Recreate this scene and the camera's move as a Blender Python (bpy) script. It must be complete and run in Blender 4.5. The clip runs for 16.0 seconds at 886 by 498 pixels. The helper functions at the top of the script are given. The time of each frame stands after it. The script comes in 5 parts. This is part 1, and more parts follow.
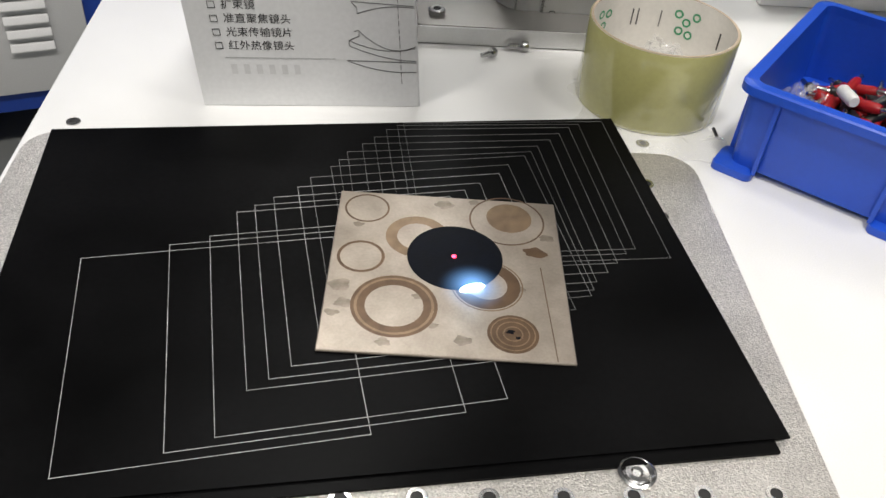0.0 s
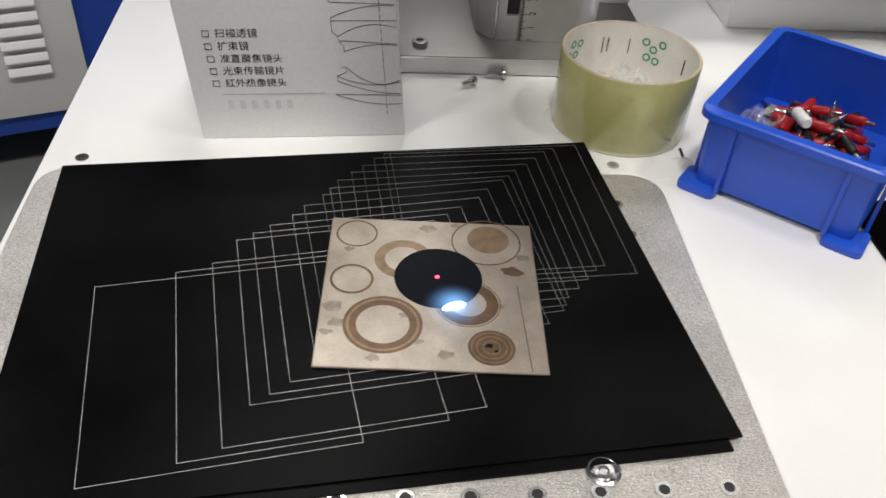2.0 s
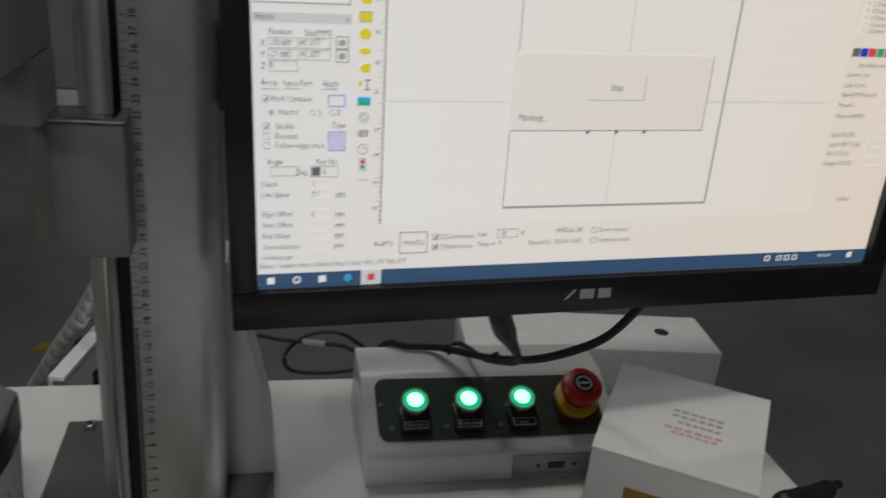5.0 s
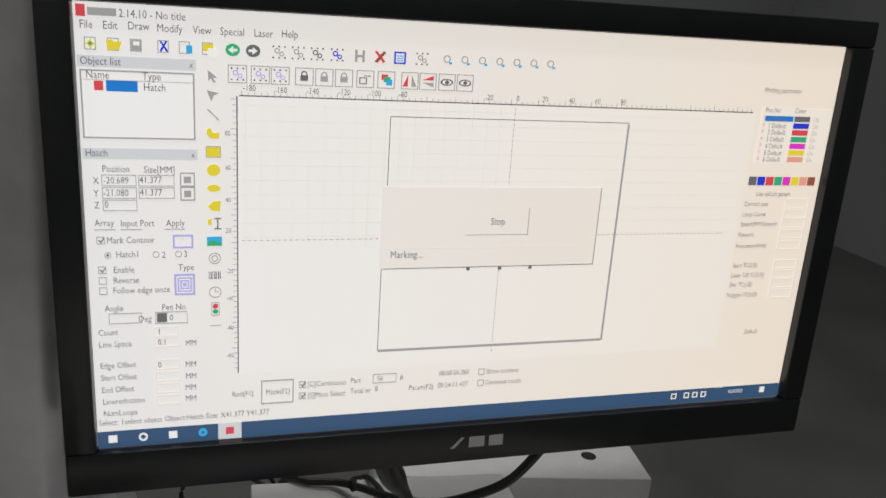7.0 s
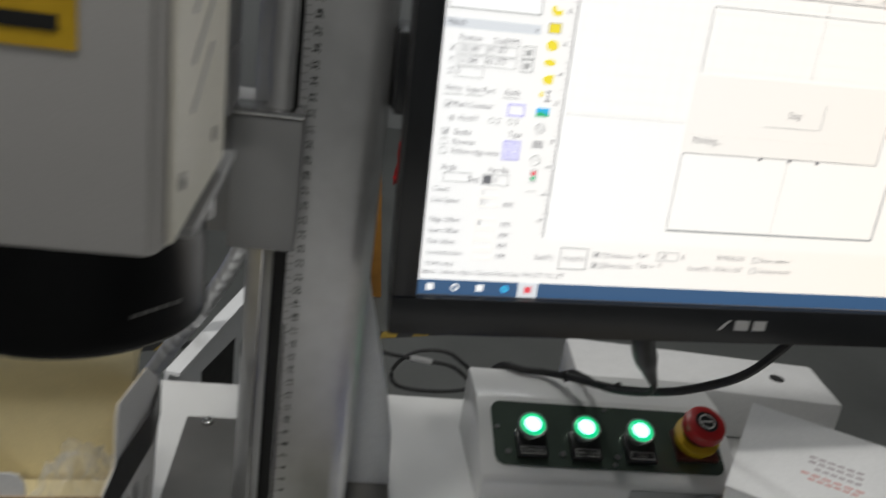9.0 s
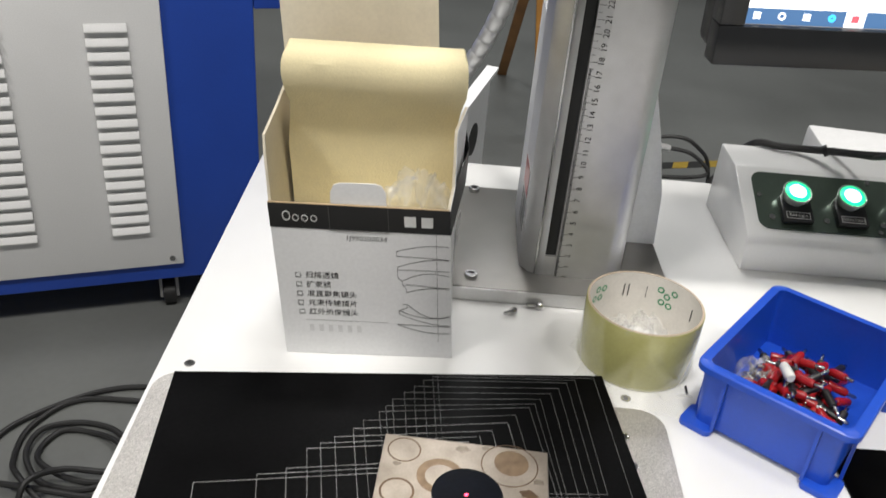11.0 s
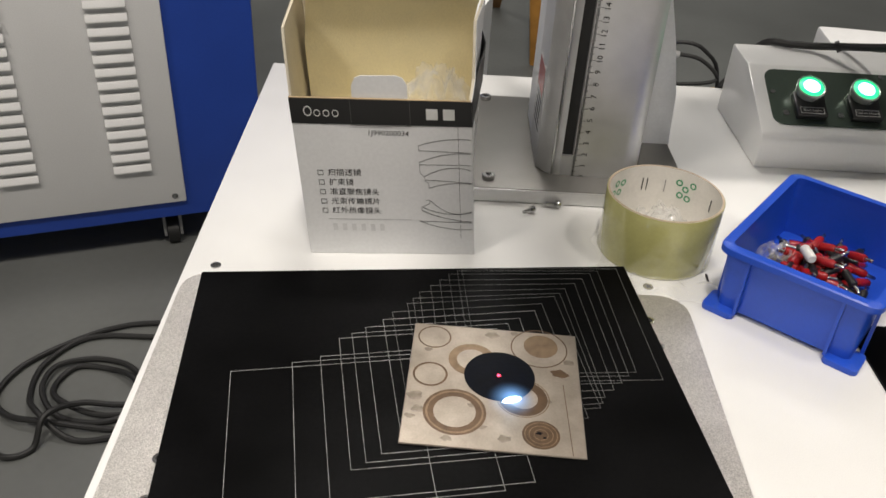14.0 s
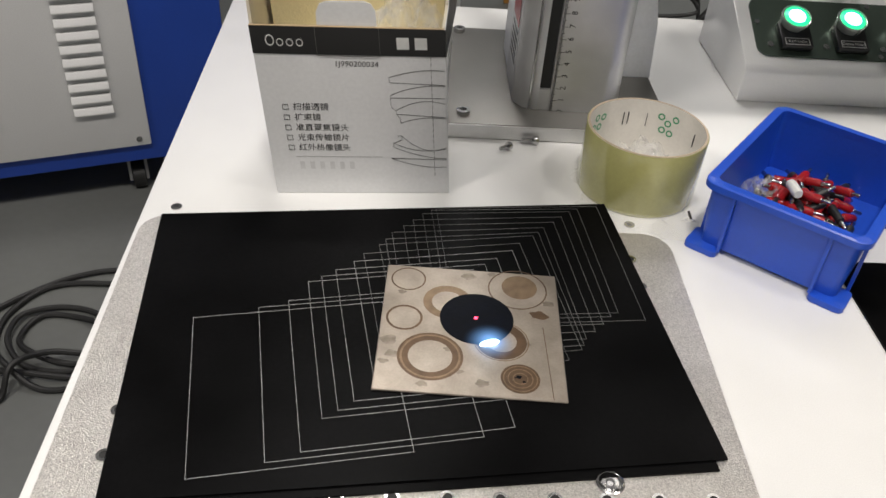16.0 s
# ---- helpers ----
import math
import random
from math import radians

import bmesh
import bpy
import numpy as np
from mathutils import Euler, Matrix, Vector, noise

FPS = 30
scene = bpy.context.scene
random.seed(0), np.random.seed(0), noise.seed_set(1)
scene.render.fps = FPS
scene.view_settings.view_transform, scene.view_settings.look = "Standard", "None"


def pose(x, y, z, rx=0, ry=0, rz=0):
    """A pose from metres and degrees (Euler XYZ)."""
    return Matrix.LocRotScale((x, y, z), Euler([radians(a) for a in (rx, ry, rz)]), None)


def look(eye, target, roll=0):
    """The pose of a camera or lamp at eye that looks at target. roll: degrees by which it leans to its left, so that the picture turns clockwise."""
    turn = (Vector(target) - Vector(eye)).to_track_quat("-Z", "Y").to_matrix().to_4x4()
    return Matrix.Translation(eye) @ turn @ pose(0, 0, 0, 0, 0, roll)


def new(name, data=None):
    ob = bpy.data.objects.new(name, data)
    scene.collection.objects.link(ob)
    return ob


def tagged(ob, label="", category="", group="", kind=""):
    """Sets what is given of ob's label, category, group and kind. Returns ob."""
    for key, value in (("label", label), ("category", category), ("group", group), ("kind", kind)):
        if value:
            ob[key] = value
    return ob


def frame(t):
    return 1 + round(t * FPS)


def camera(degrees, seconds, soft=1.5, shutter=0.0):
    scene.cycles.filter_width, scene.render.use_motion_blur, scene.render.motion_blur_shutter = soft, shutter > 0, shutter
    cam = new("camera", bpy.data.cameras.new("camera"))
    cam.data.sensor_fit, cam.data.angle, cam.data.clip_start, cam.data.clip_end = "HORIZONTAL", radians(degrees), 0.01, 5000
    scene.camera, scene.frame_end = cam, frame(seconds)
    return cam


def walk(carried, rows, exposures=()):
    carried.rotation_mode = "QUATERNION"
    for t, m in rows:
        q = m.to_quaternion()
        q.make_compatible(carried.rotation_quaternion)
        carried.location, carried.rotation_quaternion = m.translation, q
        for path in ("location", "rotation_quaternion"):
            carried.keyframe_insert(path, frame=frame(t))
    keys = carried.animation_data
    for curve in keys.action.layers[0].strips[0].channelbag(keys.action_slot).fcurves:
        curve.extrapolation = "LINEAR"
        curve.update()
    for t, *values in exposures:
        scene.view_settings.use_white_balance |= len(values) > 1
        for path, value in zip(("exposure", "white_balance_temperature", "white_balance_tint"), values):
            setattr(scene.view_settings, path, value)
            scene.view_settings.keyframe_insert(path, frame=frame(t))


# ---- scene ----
cam = camera(56.1, 16.0, shutter=0.4)
PATH = [
    (0, (0.161, -0.357, 0.243), (0.324, 1.152, -1.06), 5.7),
    (0.5, (0.159, -0.359, 0.246), (0.313, 1.149, -1.059), 5.7),
    (1, (0.16, -0.361, 0.26), (0.311, 1.154, -1.037), 5.4),
    (1.5, (0.155, -0.369, 0.259), (0.308, 1.146, -1.037), 4.8),
    (2, (0.164, -0.377, 0.269), (0.336, 1.143, -1.02), 4.6),
    (2.5, (0.183, -0.384, 0.286), (0.375, 1.163, -0.968), 4.3),
    (3, (0.21, -0.386, 0.325), (0.451, 1.224, -0.837), 4.6),
    (3.5, (0.242, -0.391, 0.362), (0.514, 1.286, -0.693), 4.4),
    (4, (0.272, -0.382, 0.413), (0.589, 1.36, -0.516), 4.9),
    (4.5, (0.302, -0.381, 0.444), (0.667, 1.402, -0.385), 5.3),
    (5, (0.347, -0.376, 0.463), (0.769, 1.431, -0.284), 5.5),
    (5.2, (0.364, -0.373, 0.466), (0.815, 1.438, -0.251), 5.7),
    (7.3, (0.411, -0.335, 0.487), (0.906, 1.526, -0.052), 5.6),
    (7.5, (0.408, -0.337, 0.488), (0.898, 1.525, -0.054), 5.7),
    (8, (0.39, -0.342, 0.485), (0.859, 1.526, -0.055), 6.3),
    (8.5, (0.351, -0.357, 0.465), (0.76, 1.516, -0.104), 7.4),
    (9, (0.285, -0.369, 0.441), (0.571, 1.489, -0.24), 8.2),
    (9.5, (0.229, -0.392, 0.412), (0.406, 1.433, -0.388), 8.4),
    (10, (0.195, -0.403, 0.392), (0.288, 1.38, -0.508), 7.3),
    (10.2, (0.184, -0.406, 0.387), (0.248, 1.363, -0.544), 6.9),
    (12.3, (0.158, -0.457, 0.349), (0.155, 1.233, -0.72), 3.6),
    (12.5, (0.155, -0.456, 0.35), (0.15, 1.231, -0.724), 3.4),
    (13, (0.147, -0.451, 0.35), (0.144, 1.235, -0.727), 3.1),
    (13.5, (0.15, -0.448, 0.344), (0.171, 1.226, -0.75), 3.2),
    (14, (0.15, -0.449, 0.338), (0.186, 1.207, -0.783), 3.7),
    (14.5, (0.149, -0.448, 0.333), (0.182, 1.186, -0.819), 3.9),
    (15, (0.153, -0.441, 0.331), (0.201, 1.175, -0.846), 3.6),
    (15.5, (0.152, -0.435, 0.325), (0.234, 1.16, -0.88), 3.5),
    (16, (0.151, -0.431, 0.321), (0.255, 1.146, -0.904), 4.6),
]
EXPOSURES = [(0, -0.14, 6550, 10.5), (1.0, -0.28, 6550, 11), (2.0, -0.3, 6550, 11), (2.5, -0.55, 6550, 11), (3.0, -0.8, 6500, 10), (3.5, -0.9, 6500, 10), (4.0, -1.0, 6550, 11), (4.5, -1.2, 6550, 12), (5.0, -1.92, 6500, 10), (7.5, -1.65, 6500, 11),
             (8.5, -1.65, 6500, 12), (9.0, -1.3, 6400, 9), (9.5, -0.5, 6100, 4), (10.0, 0.0, 6150, 7), (12.5, -0.25, 6950, 11.5), (14.0, -0.3, 6900, 12), (16.0, -0.35, 6700, 12)]

walk(cam, [(t, look(eye, target, roll)) for t, eye, target, roll in PATH], EXPOSURES)

# ---- light ----
world = bpy.data.worlds.new("hall")
scene.world = world
world.use_nodes = True
world.node_tree.nodes["Background"].inputs[0].default_value = (0.80, 0.90, 1.0, 1)
world.node_tree.nodes["Background"].inputs[1].default_value = 0.3


def area_lamp(name, eye, target, sx, sy, watts, colour):
    data = bpy.data.lights.new(name, "AREA")
    data.shape, data.size, data.size_y, data.energy, data.color = "RECTANGLE", sx, sy, watts, colour
    ob = new(name, data)
    ob.matrix_world = look(eye, target)
    return ob


area_lamp("hall_light", (0.08, -1.0, 2.95), (0.20, -0.1, 0), 0.36, 0.18, 64, (1.0, 0.97, 0.92))
area_lamp("hall_light", (0.05, 1.50, 2.95), (0.1, 1.0, 0), 0.45, 0.22, 40, (1.0, 0.98, 0.94))
area_lamp("hall_light", (1.7, -0.7, 2.95), (1.2, -0.5, 0), 0.6, 0.25, 32, (1.0, 0.97, 0.92))
# Unseen lamp, placed and aimed to brighten the cabinet front.
area_lamp("hall_light", (-1.9, -1.6, 2.7), (-0.6, 1.0, -0.3), 0.6, 0.25, 52, (1.0, 0.97, 0.92))
# Unseen fill lamp added over the floor behind the table.
area_lamp("hall_light", (0.5, 3.3, 2.95), (0.5, 3.3, 0), 1.2, 0.25, 48, (0.97, 0.99, 1.0))
spark_lamp = bpy.data.lights.new("spark_light", "POINT")
spark_lamp.energy, spark_lamp.color, spark_lamp.shadow_soft_size = 0.0016, (0.45, 0.70, 1.0), 0.003
new("spark_light", spark_lamp).location = (0.2015, -0.1085, 0.020)


# ---- materials ----
def mat(name, col, rough=0.5, metal=0.0, var=0.06, scale=60, bump=0.0, bscale=400, coat=0.0, spec=0.5, fine=0.03):
    m = bpy.data.materials.new(name)
    m.use_nodes = True
    nt = m.node_tree
    b = nt.nodes["Principled BSDF"]
    b.inputs["Roughness"].default_value = rough
    b.inputs["Metallic"].default_value = metal
    b.inputs["Coat Weight"].default_value = coat
    b.inputs["Specular IOR Level"].default_value = spec
    tc = nt.nodes.new("ShaderNodeTexCoord")
    big = nt.nodes.new("ShaderNodeTexNoise")
    big.inputs["Scale"].default_value = scale
    big.inputs["Detail"].default_value = 4
    small = nt.nodes.new("ShaderNodeTexNoise")
    small.inputs["Scale"].default_value = bscale
    small.inputs["Detail"].default_value = 2
    nt.links.new(tc.outputs["Object"], big.inputs["Vector"])
    nt.links.new(tc.outputs["Object"], small.inputs["Vector"])
    r1 = nt.nodes.new("ShaderNodeMapRange")
    r1.inputs["From Min"].default_value, r1.inputs["From Max"].default_value = 0.3, 0.7
    r1.inputs["To Min"].default_value, r1.inputs["To Max"].default_value = 1 - var, 1 + var
    r2 = nt.nodes.new("ShaderNodeMapRange")
    r2.inputs["From Min"].default_value, r2.inputs["From Max"].default_value = 0.3, 0.7
    r2.inputs["To Min"].default_value, r2.inputs["To Max"].default_value = 1 - fine, 1 + fine
    nt.links.new(big.outputs["Fac"], r1.inputs["Value"])
    nt.links.new(small.outputs["Fac"], r2.inputs["Value"])
    mul = nt.nodes.new("ShaderNodeMath")
    mul.operation = "MULTIPLY"
    nt.links.new(r1.outputs[0], mul.inputs[0])
    nt.links.new(r2.outputs[0], mul.inputs[1])
    sc = nt.nodes.new("ShaderNodeVectorMath")
    sc.operation = "SCALE"
    sc.inputs[0].default_value = col
    nt.links.new(mul.outputs[0], sc.inputs["Scale"])
    nt.links.new(sc.outputs[0], b.inputs["Base Color"])
    rr = nt.nodes.new("ShaderNodeMapRange")
    rr.inputs["To Min"].default_value, rr.inputs["To Max"].default_value = max(0.02, rough * 0.8), min(1, rough * 1.2)
    nt.links.new(big.outputs["Fac"], rr.inputs["Value"])
    nt.links.new(rr.outputs[0], b.inputs["Roughness"])
    if bump:
        bp = nt.nodes.new("ShaderNodeBump")
        bp.inputs["Strength"].default_value = bump
        bp.inputs["Distance"].default_value = 0.0005
        nt.links.new(small.outputs["Fac"], bp.inputs["Height"])
        nt.links.new(bp.outputs[0], b.inputs["Normal"])
    return m


def glow(name, col, strength):
    m = bpy.data.materials.new(name)
    m.use_nodes = True
    b = m.node_tree.nodes["Principled BSDF"]
    b.inputs["Base Color"].default_value = (*[0.3 * c for c in col], 1)
    b.inputs["Roughness"].default_value = 0.35
    b.inputs["Emission Color"].default_value = (*col, 1)
    b.inputs["Emission Strength"].default_value = strength
    return m


def clear_film(name):
    """Thin clear film: mostly see-through, milky, with a glossy sheen."""
    m = mat(name, (0.92, 0.91, 0.88), 0.14, var=0.03, coat=1.0, spec=0.9)
    m.node_tree.nodes["Principled BSDF"].inputs["Alpha"].default_value = 0.19
    return m


def soft_glow(name, col, strength, reach):
    """A halo put into the emission, see-through and fading out from its middle."""
    m = bpy.data.materials.new(name)
    m.use_nodes = True
    nt = m.node_tree
    nt.nodes.remove(nt.nodes["Principled BSDF"])
    tc, ln = nt.nodes.new("ShaderNodeTexCoord"), nt.nodes.new("ShaderNodeVectorMath")
    ln.operation = "LENGTH"
    r, pw = nt.nodes.new("ShaderNodeMapRange"), nt.nodes.new("ShaderNodeMath")
    r.inputs["From Min"].default_value, r.inputs["From Max"].default_value = 0.0, reach
    r.inputs["To Min"].default_value, r.inputs["To Max"].default_value = 1.0, 0.0
    pw.operation = "POWER"
    pw.inputs[1].default_value = 2.6
    em, tr, mix = nt.nodes.new("ShaderNodeEmission"), nt.nodes.new("ShaderNodeBsdfTransparent"), nt.nodes.new("ShaderNodeMixShader")
    em.inputs["Color"].default_value, em.inputs["Strength"].default_value = (*col, 1), strength
    nt.links.new(tc.outputs["Object"], ln.inputs[0])
    nt.links.new(ln.outputs["Value"], r.inputs["Value"])
    nt.links.new(r.outputs[0], pw.inputs[0])
    nt.links.new(pw.outputs[0], mix.inputs["Fac"])
    nt.links.new(tr.outputs[0], mix.inputs[1])
    nt.links.new(em.outputs[0], mix.inputs[2])
    nt.links.new(mix.outputs[0], nt.nodes["Material Output"].inputs["Surface"])
    return m


WHITE_POWDER = mat("white_powder_coat", (0.80, 0.80, 0.79), 0.23, bump=0.10, bscale=1500, var=0.025, scale=15)
WHITE_PLATE = mat("white_sheet_metal", (0.72, 0.73, 0.74), 0.5, var=0.03)
FLOOR = mat("grey_floor_paint", (0.125, 0.13, 0.125), 0.45, var=0.18, scale=2.2, bump=0.2, bscale=60)
WALL = mat("grey_wall_paint", (0.30, 0.31, 0.31), 0.8, var=0.06, scale=1.5)
CEIL = mat("ceiling_paint", (0.55, 0.55, 0.55), 0.9, var=0.05, scale=2)
BLUE_PAINT = mat("blue_cabinet_paint", (0.015, 0.062, 0.38), 0.4, var=0.06, scale=8)
PANEL_PAINT = mat("light_grey_panel_paint", (0.66, 0.66, 0.66), 0.45, var=0.03, scale=6)
BLACK_SHEET = mat("black_anodised_sheet", (0.0028, 0.0028, 0.0030), 0.36, var=0.8, scale=11, bump=0.05, fine=0.2, spec=0.034)
WHITE_LINE_FAINT = mat("faint_engraved_line", (0.21, 0.21, 0.21), 0.6, var=0.4, scale=60)
WHITE_LINE = mat("engraved_white_line", (0.42, 0.42, 0.42), 0.6, var=0.35, scale=60)
STEEL = mat("dull_stainless_steel", (0.33, 0.285, 0.24), 0.42, metal=0.7, var=0.20, scale=55, bump=0.12, bscale=900, fine=0.06)
BURN = mat("laser_burnt_steel", (0.105, 0.064, 0.036), 0.45, metal=0.5, var=0.25, scale=160)
BURN_LIGHT = mat("light_burnt_steel", (0.19, 0.13, 0.08), 0.4, metal=0.6, var=0.2, scale=160)
BLACK_DISC = mat("laser_blackened_steel", (0.0022, 0.003, 0.006), 0.5, var=0.3, scale=120, bump=0.2, spec=0.08)
STAIN = mat("stained_steel", (0.23, 0.195, 0.16), 0.45, metal=0.65, var=0.3, scale=220)
ALU = mat("brushed_aluminium", (0.60, 0.60, 0.60), 0.38, metal=0.7, var=0.05, scale=60, bump=0.08, bscale=1200)
ALU_MATT = mat("matt_grey_aluminium", (0.29, 0.29, 0.29), 0.5, metal=0.45, var=0.05, scale=30, bump=0.1, bscale=1500)
CHROME = mat("bright_screw_steel", (0.55, 0.55, 0.55), 0.22, metal=1.0, var=0.1)
# Near-black colour stands in for the shade inside holes and openings.
DARK_HOLE = mat("dark_hole", (0.02, 0.02, 0.02), 0.6, var=0.1)
CARD_WHITE = mat("white_printed_card", (0.71, 0.712, 0.715), 0.55, var=0.03, scale=25, bump=0.08)
CARD_IN = mat("cream_card_inside", (0.66, 0.60, 0.48), 0.7, var=0.05, scale=30)
CARD_EDGE = mat("brown_card_edge", (0.38, 0.28, 0.17), 0.8)
INK = mat("black_print", (0.012, 0.012, 0.012), 0.4, var=0.1)
INK_GREY = mat("grey_print", (0.42, 0.42, 0.42), 0.6)
FOAM = mat("cream_foam", (0.76, 0.67, 0.42), 0.9, var=0.04, scale=40, bump=0.5, bscale=700)
BLUE_PLASTIC = mat("blue_plastic", (0.012, 0.075, 0.52), 0.33, var=0.05, scale=30, bump=0.05)
RED_PLASTIC = mat("red_plastic", (0.42, 0.012, 0.014), 0.35, var=0.15)
BLACK_PLASTIC = mat("black_plastic", (0.012, 0.012, 0.013), 0.35, var=0.15)
BLACK_RUBBER = mat("black_rubber", (0.012, 0.012, 0.012), 0.55, var=0.2)
PANEL_GREEN = mat("dark_green_panel", (0.125, 0.165, 0.135), 0.20, metal=0.6, var=0.08, scale=20)
YELLOW = mat("yellow_plastic", (0.62, 0.40, 0.01), 0.45, var=0.1)
YELLOW_LABEL = mat("yellow_label", (0.55, 0.34, 0.01), 0.5, var=0.06)
GOLD = mat("gold_print", (0.36, 0.20, 0.03), 0.4, metal=0.3, var=0.1)
HEAD_GREY = mat("grey_head_paint", (0.43, 0.42, 0.41), 0.45, var=0.03, scale=20, bump=0.1, bscale=1500)
HEAD_CREAM = mat("cream_head_paint", (0.72, 0.69, 0.60), 0.45, var=0.03, scale=20)
LENS_BLACK = mat("black_anodised_lens", (0.005, 0.005, 0.006), 0.33, var=0.2, scale=60, spec=0.3)
GLASS_DARK = mat("coated_lens_glass", (0.02, 0.03, 0.05), 0.06, var=0.05, coat=1.0)
WOOD = mat("orange_wood", (0.42, 0.20, 0.04), 0.5, var=0.2, scale=20)
BEZEL = mat("black_monitor_bezel", (0.012, 0.013, 0.015), 0.32, var=0.08)
DIRTY_WHITE = mat("dirty_cream_plastic", (0.68, 0.62, 0.52), 0.55, var=0.08, scale=35, bump=0.1)
GREEN = mat("green_plastic", (0.03, 0.22, 0.05), 0.4)
WHITE_FOAM = mat("white_foam_board", (0.70, 0.70, 0.70), 0.8, var=0.03, bump=0.2)
LIGHT_TEXT = mat("pale_print", (0.65, 0.65, 0.63), 0.5)
TAPE_SIDE = mat("yellowish_packing_tape", (0.40, 0.385, 0.155), 0.13, var=0.08, scale=24, coat=0.8)
TAPE_CORE = mat("white_card_core", (0.70, 0.67, 0.62), 0.6, var=0.04)
TAPE_GREEN = mat("green_print", (0.05, 0.30, 0.14), 0.5)
FILM = clear_film("clear_plastic_film")
GREEN_GLOW = glow("green_lit_button", (0.01, 0.62, 0.24), 2.6)
GREEN_CORE = glow("green_lamp_core", (0.42, 1.0, 0.74), 7.0)
SPARK = glow("laser_spark", (0.55, 0.80, 1.0), 12.0)
HALO = soft_glow("spark_halo", (0.22, 0.50, 1.0), 2.4, 0.016)
CAP_RED = mat("dark_red_plastic", (0.30, 0.010, 0.013), 0.25, var=0.25)
RED_DOT = glow("red_laser_dot", (1.0, 0.05, 0.12), 6.0)


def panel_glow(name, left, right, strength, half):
    """A lit panel; a viewing-angle tint is put into its colour, drifting side to side."""
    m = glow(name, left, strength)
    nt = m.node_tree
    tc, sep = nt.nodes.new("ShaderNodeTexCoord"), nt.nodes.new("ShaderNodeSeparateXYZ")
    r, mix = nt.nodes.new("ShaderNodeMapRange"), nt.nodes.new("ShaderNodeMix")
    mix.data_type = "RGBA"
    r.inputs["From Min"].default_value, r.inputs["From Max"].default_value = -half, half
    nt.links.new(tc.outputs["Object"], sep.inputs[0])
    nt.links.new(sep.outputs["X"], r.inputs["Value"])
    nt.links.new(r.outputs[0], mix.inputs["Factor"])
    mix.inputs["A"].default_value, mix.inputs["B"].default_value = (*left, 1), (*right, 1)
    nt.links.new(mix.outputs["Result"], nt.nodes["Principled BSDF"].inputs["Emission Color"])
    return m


# Warmer to the right: the tint seen at an angle, put into the emission.
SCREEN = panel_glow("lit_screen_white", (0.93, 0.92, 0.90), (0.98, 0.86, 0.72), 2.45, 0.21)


# ---- mesh helpers ----
def box(x0, x1, y0, y1, z0, z1, b=0.0, seg=2):
    bm = bmesh.new()
    bmesh.ops.create_cube(bm, size=1)
    for v in bm.verts:
        v.co = ((x0 + x1) / 2 + v.co.x * (x1 - x0), (y0 + y1) / 2 + v.co.y * (y1 - y0), (z0 + z1) / 2 + v.co.z * (z1 - z0))
    if b:
        bmesh.ops.bevel(bm, geom=bm.edges[:], offset=b, segments=seg, affect="EDGES", profile=0.5)
    return bm


def prism(points, z0, z1, axis="z", b=0.0):
    """A polygon pushed along an axis. For axis y the points are x, z; for x they are y, z."""
    def at(p, h):
        return {"z": (p[0], p[1], h), "y": (p[0], h, p[1]), "x": (h, p[0], p[1])}[axis]
    bm = bmesh.new()
    lo = [bm.verts.new(at(p, z0)) for p in points]
    hi = [bm.verts.new(at(p, z1)) for p in points]
    n = len(points)
    bm.faces.new(lo[::-1])
    bm.faces.new(hi)
    for i in range(n):
        bm.faces.new((lo[i], lo[(i + 1) % n], hi[(i + 1) % n], hi[i]))
    bmesh.ops.recalc_face_normals(bm, faces=bm.faces[:])
    if b:
        bmesh.ops.bevel(bm, geom=bm.edges[:], offset=b, segments=2, affect="EDGES", profile=0.5)
    return bm


def lathe(profile, seg=40, close=False):
    """A profile of radius, height turned about z."""
    bm = bmesh.new()
    rings = []
    for r, z in profile:
        if r < 1e-6:
            rings.append([bm.verts.new((0, 0, z))])
        else:
            rings.append([bm.verts.new((r * math.cos(2 * math.pi * k / seg), r * math.sin(2 * math.pi * k / seg), z)) for k in range(seg)])
    pairs = list(zip(rings[:-1], rings[1:])) + ([(rings[-1], rings[0])] if close else [])
    for a, c in pairs:
        for k in range(seg):
            j = (k + 1) % seg
            if len(a) == 1 and len(c) == 1:
                continue
            if len(a) == 1:
                bm.faces.new((a[0], c[k], c[j]))
            elif len(c) == 1:
                bm.faces.new((a[k], a[j], c[0]))
            else:
                bm.faces.new((a[k], a[j], c[j], c[k]))
    bmesh.ops.recalc_face_normals(bm, faces=bm.faces[:])
    return bm


def ring(r0, r1, z0, z1, seg=48):
    return lathe([(r0, z0), (r1, z0), (r1, z1), (r0, z1)], seg, True)


def disc(r, z0, z1, seg=40):
    return lathe([(0, z0), (r, z0), (r, z1), (0, z1)], seg)


